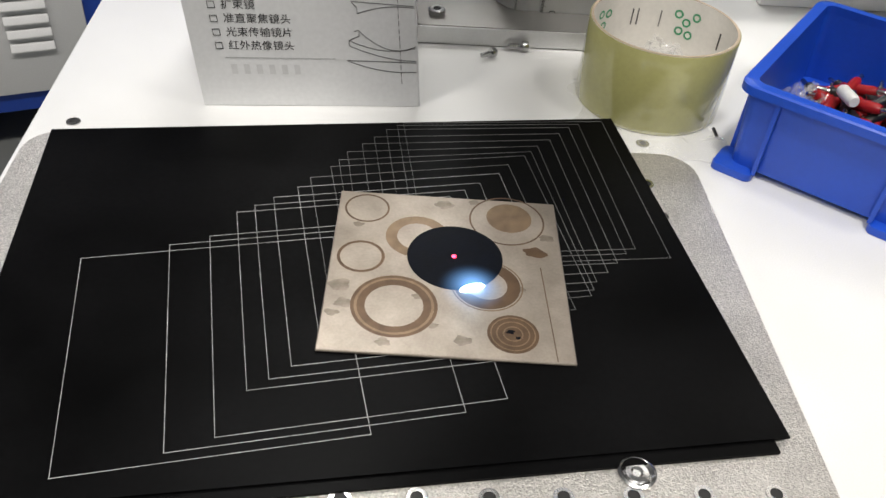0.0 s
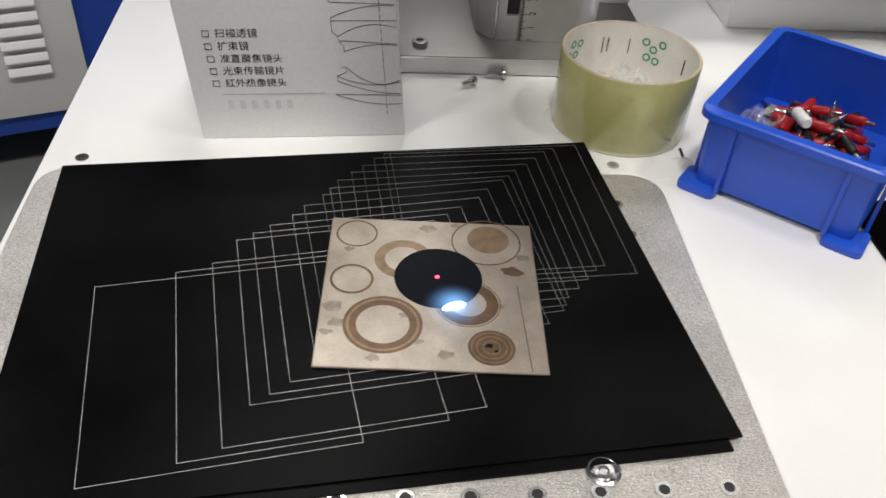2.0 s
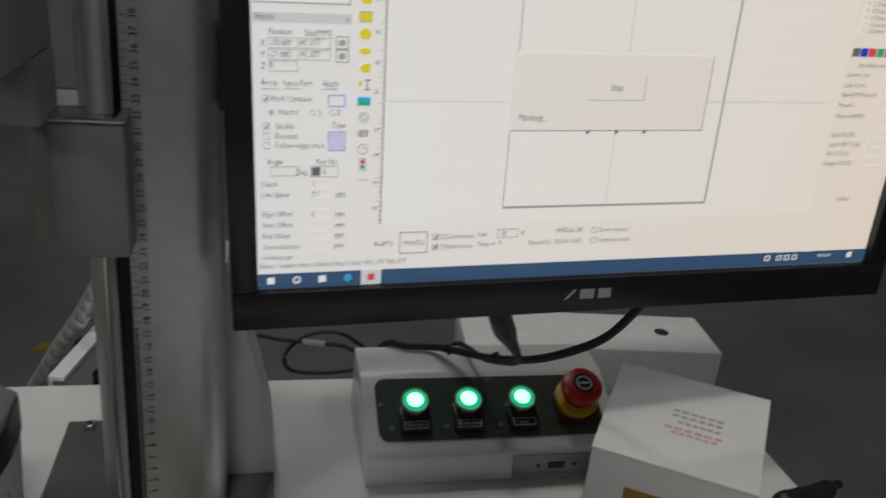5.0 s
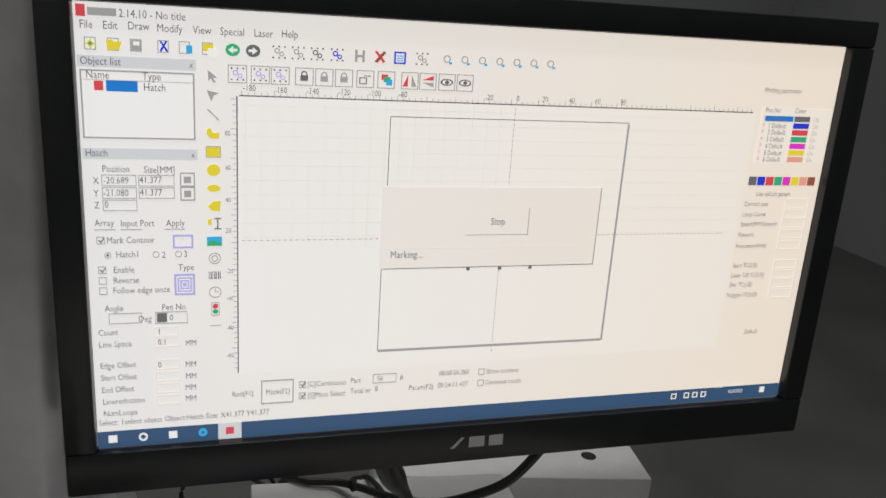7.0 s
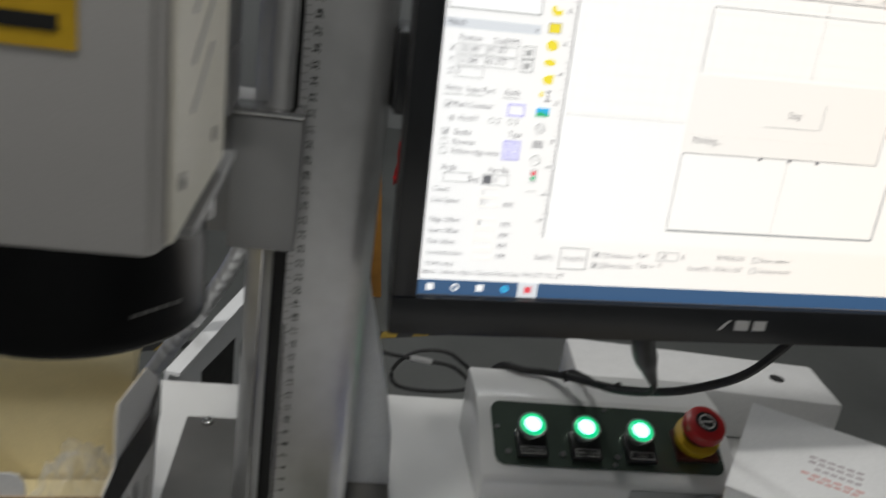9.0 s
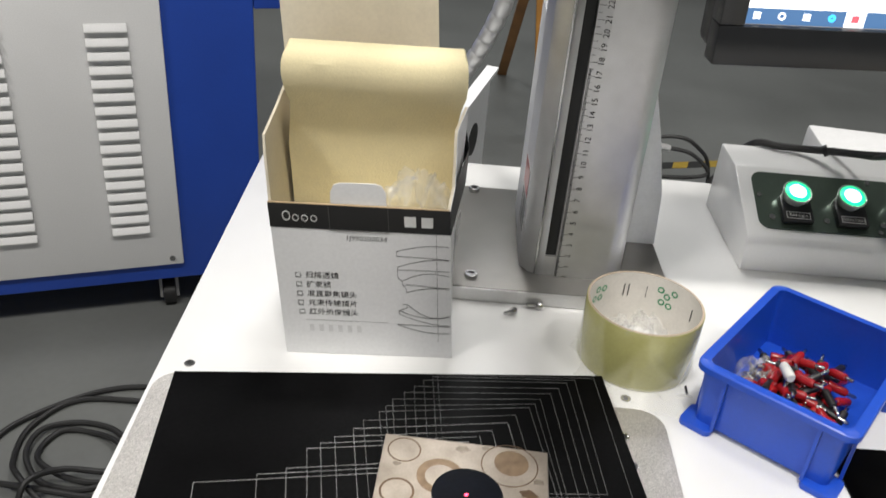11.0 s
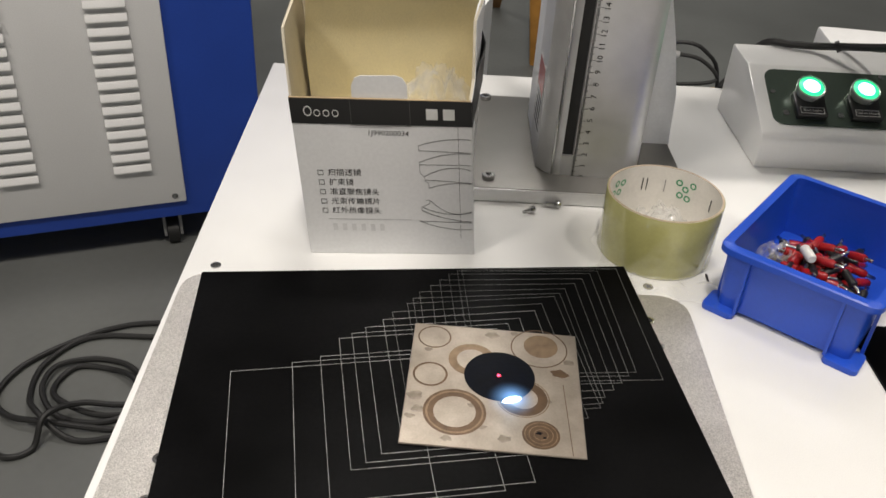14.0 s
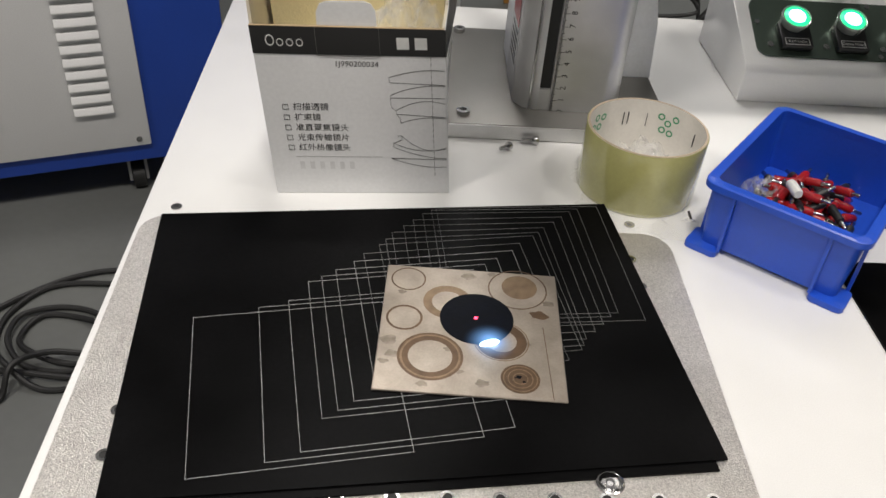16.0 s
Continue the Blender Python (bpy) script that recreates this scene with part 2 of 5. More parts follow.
def tube(points, r, seg=8, smooth=6):
    """A round cable along a smooth line through the points."""
    pts = [Vector(p) for p in points]
    line = []
    for i in range(len(pts) - 1):
        p0, p1, p2, p3 = pts[max(i - 1, 0)], pts[i], pts[i + 1], pts[min(i + 2, len(pts) - 1)]
        for k in range(smooth):
            t = k / smooth
            line.append(0.5 * ((2 * p1) + (p2 - p0) * t + (2 * p0 - 5 * p1 + 4 * p2 - p3) * t * t + (3 * p1 - p0 - 3 * p2 + p3) * t ** 3))
    line.append(pts[-1])
    bm = bmesh.new()
    rings, up = [], Vector((0.13, 0.21, 0.97)).normalized()
    for i, p in enumerate(line):
        d = (line[min(i + 1, len(line) - 1)] - line[max(i - 1, 0)]).normalized()
        a = d.cross(up)
        if a.length < 0.05:
            a = d.cross(Vector((1, 0, 0)))
        a.normalize()
        c = a.cross(d).normalized()
        rad = r[min(i, len(r) - 1)] if isinstance(r, list) else r
        rings.append([bm.verts.new(p + rad * (math.cos(2 * math.pi * k / seg) * a + math.sin(2 * math.pi * k / seg) * c)) for k in range(seg)])
    for a, c in zip(rings[:-1], rings[1:]):
        for k in range(seg):
            bm.faces.new((a[k], a[(k + 1) % seg], c[(k + 1) % seg], c[k]))
    bm.faces.new(rings[0][::-1])
    bm.faces.new(rings[-1])
    bmesh.ops.recalc_face_normals(bm, faces=bm.faces[:])
    return bm


def moved(bm, m):
    bmesh.ops.transform(bm, matrix=m, verts=bm.verts[:])
    return bm


def joined(*bms):
    out = bmesh.new()
    for b in bms:
        me = bpy.data.meshes.new("joining")
        b.to_mesh(me)
        b.free()
        out.from_mesh(me)
        bpy.data.meshes.remove(me)
    return out


def mesh_of(name, bm, material, smooth=True):
    me = bpy.data.meshes.new(name)
    bm.to_mesh(me)
    bm.free()
    me.materials.append(material)
    if smooth:
        me.shade_smooth()
        me.set_sharp_from_angle(angle=radians(35))
    return me


def part(name, bm, material, parent, label="", smooth=True):
    ob = new(name, mesh_of(name, bm, material, smooth))
    ob.parent = parent
    if label:
        tagged(ob, label)
    return ob


def piece(name, me, parent, m):
    ob = new(name, me)
    ob.parent = parent
    ob.matrix_local = m
    return ob


def thing(name, m, label, category, group="", kind=""):
    ob = new(name)
    ob.empty_display_size = 0.02
    ob.matrix_world = m
    return tagged(ob, label, category, group, kind)


def solid(name, bm, material, label, category, kind="", group=""):
    ob = new(name, mesh_of(name, bm, material))
    return tagged(ob, label, category, group, kind)


def text_mesh(s, size, material, align="LEFT", shear=0.0, thick=0.0):
    cu = bpy.data.curves.new("lettering", "FONT")
    cu.body, cu.size, cu.align_x, cu.align_y, cu.shear, cu.extrude, cu.resolution_u = s, size, align, "CENTER", shear, thick, 2
    ob = bpy.data.objects.new("lettering", cu)
    scene.collection.objects.link(ob)
    bpy.context.view_layer.update()
    me = bpy.data.meshes.new_from_object(ob.evaluated_get(bpy.context.evaluated_depsgraph_get()))
    bpy.data.objects.remove(ob)
    me.name = "lettering"
    me.materials.clear()
    me.materials.append(material)
    return me


def lettering(s, size, material, parent, m, align="LEFT", name="lettering"):
    return piece(name, text_mesh(s, size, material, align), parent, m)

# ---- the hall ----
FLOOR_Z = -0.72
tagged(solid("floor", box(-3.2, 4.2, -2.6, 5.0, FLOOR_Z - 0.05, FLOOR_Z), FLOOR, "grey painted concrete floor, slightly worn", "floor"), kind="structure")
for nm, b in (("wall_north", (-3.2, 4.2, 5.0, 5.1)), ("wall_south", (-3.2, 4.2, -2.7, -2.6)), ("wall_west", (-3.3, -3.2, -2.6, 5.0)), ("wall_east", (4.2, 4.3, -2.6, 5.0))):
    solid(nm, box(*b, FLOOR_Z, 3.0), WALL, "plain grey painted hall wall", "wall", "structure")
solid("ceiling", box(-3.2, 4.2, -2.6, 5.0, 3.0, 3.1), CEIL, "plain pale hall ceiling", "ceiling", "structure")

# hazard tape on the floor, black and yellow bands
tape_line = thing("floor_tape", pose(0.27, 1.885, FLOOR_Z + 0.0005, 0, 0, 15.6), "black and yellow striped hazard tape stuck on the floor", "floor tape")
band = {k: mesh_of("stripe", prism([(0, 0), (0.055, 0), (0.085, 0.045), (0.03, 0.045)], 0, 0.0008), m, False) for k, m in (("y", mat("dark_yellow_tape", (0.30, 0.20, 0.02), 0.5, var=0.2, scale=30)), ("k", BLACK_RUBBER))}
for i in range(54):
    piece("stripe", band["yk"[i % 2]], tape_line, pose(-0.55 + i * 0.055, 0, 0))

# ---- work table ----
table = thing("work_table", pose(0, 0, 0), "white powder-coated machine table with drilled holes", "table")
part("tabletop", prism([(-0.0045, -0.62), (0.835, -0.62), (0.835, 0.385), (-0.0235, 0.385)], -0.04, 0, b=0.0025), WHITE_POWDER, table)
part("apron", box(0.03, 0.78, -0.55, 0.34, -0.30, -0.0402), WHITE_PLATE, table)
for x in (0.05, 0.72):
    for y in (-0.53, 0.30):
        part("leg", box(x, x + 0.04, y, y + 0.04, FLOOR_Z, -0.301), WHITE_PLATE, table)
for x, y in ((0.005, 0.0155), (0.304, 0.0165)):
    h = part("screw_hole", ring(0.0019, 0.0036, 0.0, 0.0006, 20), CHROME, table)
    h.location = (x, y, 0.0)
    part("bore", disc(0.0019, 0.0, 0.0003, 16), DARK_HOLE, h)

# embossed plate with rounded corners under the black sheet
def rounded_rect(x0, x1, y0, y1, r, n=6):
    pts = []
    for cx, cy, a0 in ((x1 - r, y1 - r, 0), (x0 + r, y1 - r, 90), (x0 + r, y0 + r, 180), (x1 - r, y0 + r, 270)):
        pts += [(cx + r * math.cos(radians(a0 + 90 * k / n)), cy + r * math.sin(radians(a0 + 90 * k / n))) for k in range(n + 1)]
    return pts


def speckle():
    m = mat("speckled_aluminium", (0.58, 0.56, 0.53), 0.36, metal=0.75, var=0.06, scale=50, bump=0.8, bscale=1500, fine=0.30)
    return m


SPECKLE = speckle()
bed = thing("bed_plate", pose(0, 0, 0.0), "speckled aluminium bed plate with round corners on the table", "metal plate")
part("plate", prism([(x + (0.006 + 0.0) * (-y / 0.2) * (1 if x < 0.1 else -0.5), y) for x, y in rounded_rect(-0.0115, 0.3255, -0.245, 0.003, 0.018)], 0.0002, 0.003, "z"), SPECKLE, bed, smooth=False)
for x, y in ((0.296, -0.025), (0.297, -0.051), (0.0185, -0.159), (0.0195, -0.186), (0.300, -0.2025), (0.2745, -0.203), (0.250, -0.2035), (0.226, -0.204), (0.201, -0.2045), (0.177, -0.2045), (0.152, -0.205), (0.127, -0.2055), (0.101, -0.206)):
    h = part("threaded_hole", ring(0.0022, 0.0036, 0.003, 0.0038, 18), CHROME, bed)
    h.location = (x, y, 0)
    part("bore", disc(0.0022, 0.003, 0.0033, 14), DARK_HOLE, h)
sunk = part("countersunk_screw", lathe([(0.0065, 0.003), (0.0068, 0.0042), (0.0058, 0.0046), (0.0045, 0.0034), (0.0040, 0.0042), (0.0022, 0.0044), (0.0014, 0.0034), (0, 0.0034)], 28), CHROME, bed)
sunk.location = (0.253, -0.1945, 0)

# ---- black marking sheet ----
A = radians(6.4)
sheet = thing("marking_sheet", pose(0, 0, 0, 0, 0, 0), "black anodised sheet engraved with stepped white squares", "metal sheet")


def turned_rect(x, y, w, hgt, ang):
    c, s = math.cos(ang), math.sin(ang)
    return [(x + u * c + v * s, y + u * s - v * c) for u, v in ((0, 0), (w, 0), (w, hgt), (0, hgt))]


part("sheet", prism(turned_rect(0, 0, 0.2905, 0.2140, A)[::-1], 0.0045, 0.0055), BLACK_SHEET, sheet, smooth=False)
under = solid("under_sheet", prism(turned_rect(0.0035, -0.001, 0.282, 0.2168, radians(6.2))[::-1], 0.0031, 0.0044), BLACK_SHEET, "plain black sheet lying under the engraved one", "metal sheet")


def thin_bar(p, q, w, z0, z1):
    d = (Vector(q) - Vector(p)).normalized() * w / 2
    n = Vector((-d.y, d.x))
    p, q = Vector(p) - d, Vector(q) + d
    return prism([p + n, p - n, q - n, q + n], z0, z1)


CORNERS = [(0.0404, -0.0946, 10.3), (0.0741, -0.0845, 10.3), (0.0897, -0.0780, 10.3), (0.0988, -0.0609, 10.0), (0.1060, -0.0555, 10.0), (0.1137, -0.0491, 9.9), (0.1240, -0.0406, 9.9), (0.1293, -0.0326, 9.8),
           (0.1384, -0.0231, 9.2), (0.1420, -0.0171, 8.0), (0.1458, -0.0099, 6.9), (0.1530, -0.0023, 6.2), (0.1589, 0.0044, 6.0), (0.1650, 0.0118, 5.5), (0.1708, 0.0162, 5.0), (0.1740, 0.0188, 5.2)]


def square_line(x, y, w, hgt, ang, lw, z0, z1):
    """A thin closed line round a turned rectangle, as one mesh."""
    bm = bmesh.new()
    c, s_ = math.cos(ang), math.sin(ang)
    loops = []
    for e, z in ((lw / 2, z0), (lw / 2, z1), (-lw / 2, z1), (-lw / 2, z0)):
        loops.append([bm.verts.new((x + u * c + v * s_, y + u * s_ - v * c, z)) for u, v in ((-e, -e), (w + e, -e), (w + e, hgt + e), (-e, hgt + e))])
    for a, b in zip(loops, loops[1:] + loops[:1]):
        for k in range(4):
            bm.faces.new((a[k], a[(k + 1) % 4], b[(k + 1) % 4], b[k]))
    bmesh.ops.recalc_face_normals(bm, faces=bm.faces[:])
    return bm


for i, (x, y, turn) in enumerate(CORNERS):
    w, hgt = (0.1037, 0.1068) if i < 3 else (0.0985, 0.1033) if i < 15 else (0.1090, 0.1127)
    part("engraved_square", square_line(x, y, w, hgt, radians(turn), 0.00021 - 0.000004 * i, 0.0055, 0.00562 + 0.000004 * i), WHITE_LINE if i < 7 else WHITE_LINE_FAINT, sheet, smooth=False)

# ---- test plate with laser marks ----
PZ = 0.0072
plate = thing("steel_test_plate", pose(0.1920, -0.0963, 0.0056, 0, 0, -3.0), "dull square steel plate with brown burnt test rings", "metal plate")
part("plate", box(-0.05, 0.05, -0.05, 0.05, 0, 0.0014, 0.0004, 1), STEEL, plate)


def mark(name, bm, material, x, y, label=""):
    ob = part(name, bm, material, plate, label)
    ob.location = (x / 1000, y / 1000, 0)
    return ob


T = 0.0014
mark("burnt_ring", ring(0.0093, 0.0102, T, T + 0.00006), BURN, -37, 38)
mark("burnt_ring", ring(0.0089, 0.0102, T, T + 0.00006), BURN, -37.2, 4.6)
mark("burnt_ring", ring(0.0090, 0.0140, T, T + 0.00006), BURN_LIGHT, -13.5, 20)
mark("burnt_ring", ring(0.0118, 0.0150, T, T + 0.00005), BURN, -21.5, -24)
mark("burnt_ring", ring(0.0150, 0.0162, T, T + 0.00008), BURN_LIGHT, -21.5, -24)
mark("burnt_ring", ring(0.0162, 0.0176, T, T + 0.00005), BURN, -21.5, -24)
mark("burnt_ring", ring(0.0165, 0.0173, T, T + 0.00006), BURN, 26.9, 35)
mark("burnt_spot", disc(0.0104, T, T + 0.00007), BURN_LIGHT, 28, 37)
mark("burnt_spot", disc(0.0103, T, T + 0.00006), BURN, 26, -36)
for r in (0.0035, 0.0062, 0.0085):
    mark("burnt_ring", ring(r, r + 0.0006, T + 0.00006, T + 0.00012), BURN_LIGHT, 26, -36)
mark("burnt_ring", ring(0.0085, 0.0140, T, T + 0.00006), BURN, 16.5, -9)
mark("burnt_ring", ring(0.0146, 0.0152, T, T + 0.00006), BURN_LIGHT, 16.5, -9)
mark("blackened_disc", disc(0.0207, T, T + 0.00016, 64), BLACK_DISC, 3.1, 7.7, "freshly laser-blackened round patch")
mark("scratch", joined(thin_bar((0, 0), (0.0026, -0.053), 0.0004, T, T + 0.00005)), BURN, 40, 4)


def blot(r, seed, top):
    """A flat patch with an uneven outline."""
    pts = []
    for k in range(28):
        a = 2 * math.pi * k / 28
        q = r * (1 + 0.55 * noise.noise(Vector((1.3 * math.cos(a) + seed * 3.7, 1.3 * math.sin(a), seed))) + 0.12 * noise.noise(Vector((5 * math.cos(a), 5 * math.sin(a), seed))))
        pts.append((q * math.cos(a) * 1.25, q * math.sin(a) * 0.8))
    return prism(pts, T, T + top)


for n, (x, y, r, m) in enumerate(((-44, -14, 0.0038, STAIN), (-42, -24, 0.003, STAIN), (-46, -30, 0.0022, STAIN), (-2, 44, 0.0034, STAIN), (6, -41, 0.003, STAIN), (-25, -44, 0.0025, STAIN),
                                 (-12, -18, 0.002, STAIN), (-40, 26, 0.002, STAIN), (44, 24, 0.0026, STAIN), (-6, -34, 0.0018, STAIN), (12, 47, 0.0022, STAIN), (30, -10, 0.0022, STAIN))):
    mark("stain", blot(r, n, 0.00004), m, x, y)
mark("burnt_spot", blot(0.0038, 31, 0.00006), BURN, 38.8, 14)
mark("burnt_spot", blot(0.0013, 37, 0.00012), BLACK_DISC, 25, -35)
mark("burnt_spot", blot(0.0010, 41, 0.00012), BLACK_DISC, 28, -38)
SP = pose(0.2015, -0.1085, 0.0073, 0, 0, 20)
spark = thing("laser_spark", SP, "blue-white laser spark burning on the black patch", "laser spark")
part("core", moved(lathe([(0, 0), (0.0036, 0.0002), (0.0031, 0.0010), (0.0018, 0.0018), (0, 0.0021)], 20), Matrix.Diagonal((1.6, 0.62, 1, 1))), SPARK, spark)
# Haze round the spark, imitated by a glowing dome over the patch.
part("halo", lathe([(0.0160, 0.0004), (0.0120, 0.0009), (0.0070, 0.0018), (0, 0.0026)], 32), HALO, spark, "faint blue halo shell added around the spark")
solid("pointer_dot", moved(disc(0.0010, 0, 0.0003, 16), pose(0.1950, -0.0888, 0.0073)), RED_DOT, "small red laser pointer dot on the black patch", "laser dot")

# ---- printed carton, open, with foam ----
carton = thing("lens_carton", pose(0.068, 0.037, 0, 0, 0, 4.0), "open white printed card carton with a black band", "carton")
CW, CD, CH, TH, LEANX = 0.1153, 0.118, 0.1185, 0.0016, -0.0105


def lean(bm, wide=0.017):
    """The carton leans, and its right side bulges outwards towards the back."""
    for v in bm.verts:
        v.co.x += LEANX * v.co.z / CH + wide * max(0, min(1, v.co.y / 0.082)) * max(0, v.co.x / CW) * min(1, v.co.z / CH)
    return bm


part("front_panel", lean(box(0, CW, 0, TH, 0.0003, CH)), CARD_WHITE, carton)
part("back_panel", lean(box(0, CW, CD - TH, CD, 0.0003, 0.118)), CARD_WHITE, carton)
part("left_panel", lean(prism([(TH, 0.0003), (CD - TH, 0.0003), (CD - TH, 0.158), (0.066, 0.158), (0.010, 0.160), (0.006, 0.150), (TH, 0.119)], 0, TH, "x")), CARD_IN, carton, "cream inner side of the card")
part("left_skin", lean(box(-0.0004, 0, 0, CD, 0.0003, CH)), CARD_WHITE, carton)
def side_sheet(y0, y1, low, high, x0, x1, n=12):
    """An upright sheet along the right side between two outlines, in strips."""
    bm = bmesh.new()
    cols = []
    for k in range(n + 1):
        y = y0 + (y1 - y0) * k / n
        cols.append([bm.verts.new((x, y, z)) for x, z in ((x0, low(y)), (x1, low(y)), (x1, high(y)), (x0, high(y)))])
    for a, c in zip(cols[:-1], cols[1:]):
        for k in range(4):
            bm.faces.new((a[k], a[(k + 1) % 4], c[(k + 1) % 4], c[k]))
    bm.faces.new(cols[0])
    bm.faces.new(cols[-1][::-1])
    bmesh.ops.recalc_face_normals(bm, faces=bm.faces[:])
    return bm


def right_top(y):
    return 0.1185 + 0.0075 * min(1, y / 0.022) + 0.034 * max(0, min(1, (y - 0.022) / 0.010)) - 0.030 * max(0, (y - 0.08) / 0.038)


part("right_panel", lean(side_sheet(TH, CD - TH, lambda y: 0.0003, right_top, CW - TH, CW, 24)), CARD_IN, carton, "cream inner side of the card")
part("right_skin", lean(side_sheet(0, CD, lambda y: 0.0003, right_top, CW + 0.0001, CW + 0.0005, 24)), CARD_WHITE, carton)
part("bottom_panel", box(TH, CW - TH, TH, CD - TH, 0.0003, 0.002), CARD_IN, carton)
part("back_flap", lean(moved(box(0.002, CW - 0.002, 0, TH, 0, 0.125), pose(0, CD - 0.004, 0.116, -3)), 0), CARD_IN, carton, "raised card back flap")
part("front_band", lean(box(-0.0005, CW + 0.0005, -0.0004, -0.0001, 0.101, CH)), INK, carton, "black printed band")
part("side_band", lean(side_sheet(-0.0004, CD, lambda y: 0.101, lambda y: min(right_top(max(0, y)), 0.1185 + 0.009 * min(1, max(0, y) / 0.022)), CW + 0.0006, CW + 0.0009, 24)), INK, carton, "black printed band")
for y0, z0, w, hh in ((0.020, 0.070, 0.005, 0.022), (0.034, 0.074, 0.004, 0.018), (0.050, 0.066, 0.006, 0.024), (0.072, 0.060, 0.004, 0.020)):
    part("side_print", lean(side_sheet(y0, y0 + w, lambda y, z=z0: z, lambda y, z=z0 + hh: z, CW + 0.0006, CW + 0.0009, 2)), INK_GREY, carton)
part("band_edge", lean(box(-0.0004, CW, -0.0003, TH, CH, CH + 0.0003)), CARD_EDGE, carton)
part("tuck_tab", lean(prism([(0.038, 0.100), (0.075, 0.100), (0.0745, 0.122), (0.0745, 0.128), (0.072, 0.1325), (0.068, 0.134), (0.046, 0.1335), (0.042, 0.132), (0.0395, 0.127)], 0.0018, 0.0026, "y")), CARD_WHITE, carton, "white card tuck tab")
TAB_LINE = mat("worn_grey_cut", (0.10, 0.095, 0.09), 0.7)
part("tab_slot", lean(joined(box(0.0375, 0.0378, -0.0007, -0.0004, 0.1005, CH), box(0.0755, 0.0758, -0.0007, -0.0004, 0.1005, CH), box(0.0375, 0.0758, -0.0007, -0.0004, 0.1003, 0.1006))), TAB_LINE, carton)
FAINT = mat("faint_print", (0.61, 0.61, 0.61), 0.6)
# printed matter: brand marks become plain bars
def on_front(x, z):
    return pose(x + LEANX * z / CH, -0.0002, z, 90)


part("brand_mark", lean(joined(*[moved(ring(0.0016, 0.0021, 0, 0.0002, 20), pose(0.0105 + 0.0058 * i, -0.0004, 0.1085 + (0.0012 if i == 0 else 0), 90) @ Matrix.Diagonal((1.0 if i else 1.25, 1.15 if i else 1.7, 1, 1))) for i in range(4)])), LIGHT_TEXT, carton, "pale brand mark")
part("brand_mark", lean(joined(box(0.086, 0.0935, -0.0006, -0.0004, 0.1055, 0.1130), box(0.097, 0.1045, -0.0006, -0.0004, 0.1055, 0.1130))), LIGHT_TEXT, carton, "pale brand mark")
lettering("1J990200034", 0.0052, INK, carton, on_front(0.047, 0.0950))
for i, s in enumerate(("扫描透镜", "扩束镜", "准直聚焦镜头", "光束传输镜片", "红外热像镜头")):
    z = 0.0652 - 0.0074 * i
    lettering(s, 0.0056, INK, carton, on_front(0.0182, z))
    part("tick_box", lean(moved(square_line(0.0118, 0.0, 0.0034, 0.0034, 0, 0.00026, 0, 0.0002), pose(0, -0.00005, z + 0.0017, 90))), INK, carton)
part("printed_rule", lean(box(0.0155, 0.072, -0.0002, -0.00005, 0.0287, 0.0290)), INK_GREY, carton)


def stroke(points, w=0.00026):
    """A printed line in the x, z plane of the front, as one strip."""
    bm = bmesh.new()
    pts = [Vector(p) for p in points]
    rows = []
    for k, p in enumerate(pts):
        d = (pts[min(k + 1, len(pts) - 1)] - pts[max(k - 1, 0)]).normalized() * w / 2
        rows.append([bm.verts.new((p.x - d.y * sg, y, p.y + d.x * sg)) for sg, y in ((1, -0.00005), (1, -0.0002), (-1, -0.0002), (-1, -0.00005))])
    for a, b in zip(rows[:-1], rows[1:]):
        for k in range(4):
            bm.faces.new((a[k], a[(k + 1) % 4], b[(k + 1) % 4], b[k]))
    bm.faces.new(rows[0])
    bm.faces.new(rows[-1][::-1])
    bmesh.ops.recalc_face_normals(bm, faces=bm.faces[:])
    return bm


def arc(x0, x1, z0, z1, sag, n=7):
    return [(x0 + (x1 - x0) * k / n, z0 + (z1 - z0) * k / n + sag * 4 * (k / n) * (1 - k / n)) for k in range(n + 1)]


XR = CW - 0.0006
for pts in (arc(0.080, XR, 0.0885, 0.0935, 0.002), [(0.080, 0.0885), (0.080, 0.0850)], arc(0.080, XR, 0.0850, 0.0838, 0.0),
            arc(0.080, XR, 0.0762, 0.0830, 0.0025), [(0.080, 0.0762), (0.080, 0.0745), (XR, 0.0745)],
            [(0.080, 0.0745), (0.080, 0.0680), (0.083, 0.0655)], arc(0.083, XR, 0.0655, 0.0705, 0.004), [(0.083, 0.0655), (0.083, 0.0630), (XR, 0.0610)],
            [(0.083, 0.0625), (0.0855, 0.0600), (0.0855, 0.0565)], arc(0.0855, XR, 0.0565, 0.0600, 0.002),
            [(0.083, 0.0465), (0.0855, 0.0475), (0.0855, 0.0440), (0.080, 0.0415)], arc(0.080, XR, 0.0415, 0.0375, -0.0035), arc(0.0855, XR, 0.0470, 0.0385, -0.006),
            [(0.080, 0.0415), (0.080, 0.0385)], arc(0.080, XR, 0.0385, 0.0300, -0.002), arc(0.078, XR, 0.0300, 0.0290, 0.0), arc(0.078, XR, 0.0300, 0.0235, -0.0025)):
    part("lens_drawing", lean(stroke([(x, z - 0.002) for x, z in pts])), INK, carton)
for i in range(21):
    part("axis_dash", lean(box(0.1063, 0.1066, -0.0003, -0.00022, 0.0145 + 0.0042 * i, 0.0173 + 0.0042 * i)), INK, carton)
for k in range(6):
    part("faint_print", lean(box(0.0175 + 0.0065 * k, 0.0205 + 0.0065 * k, -0.0002, -0.00005, 0.0195, 0.0250)), FAINT, carton)
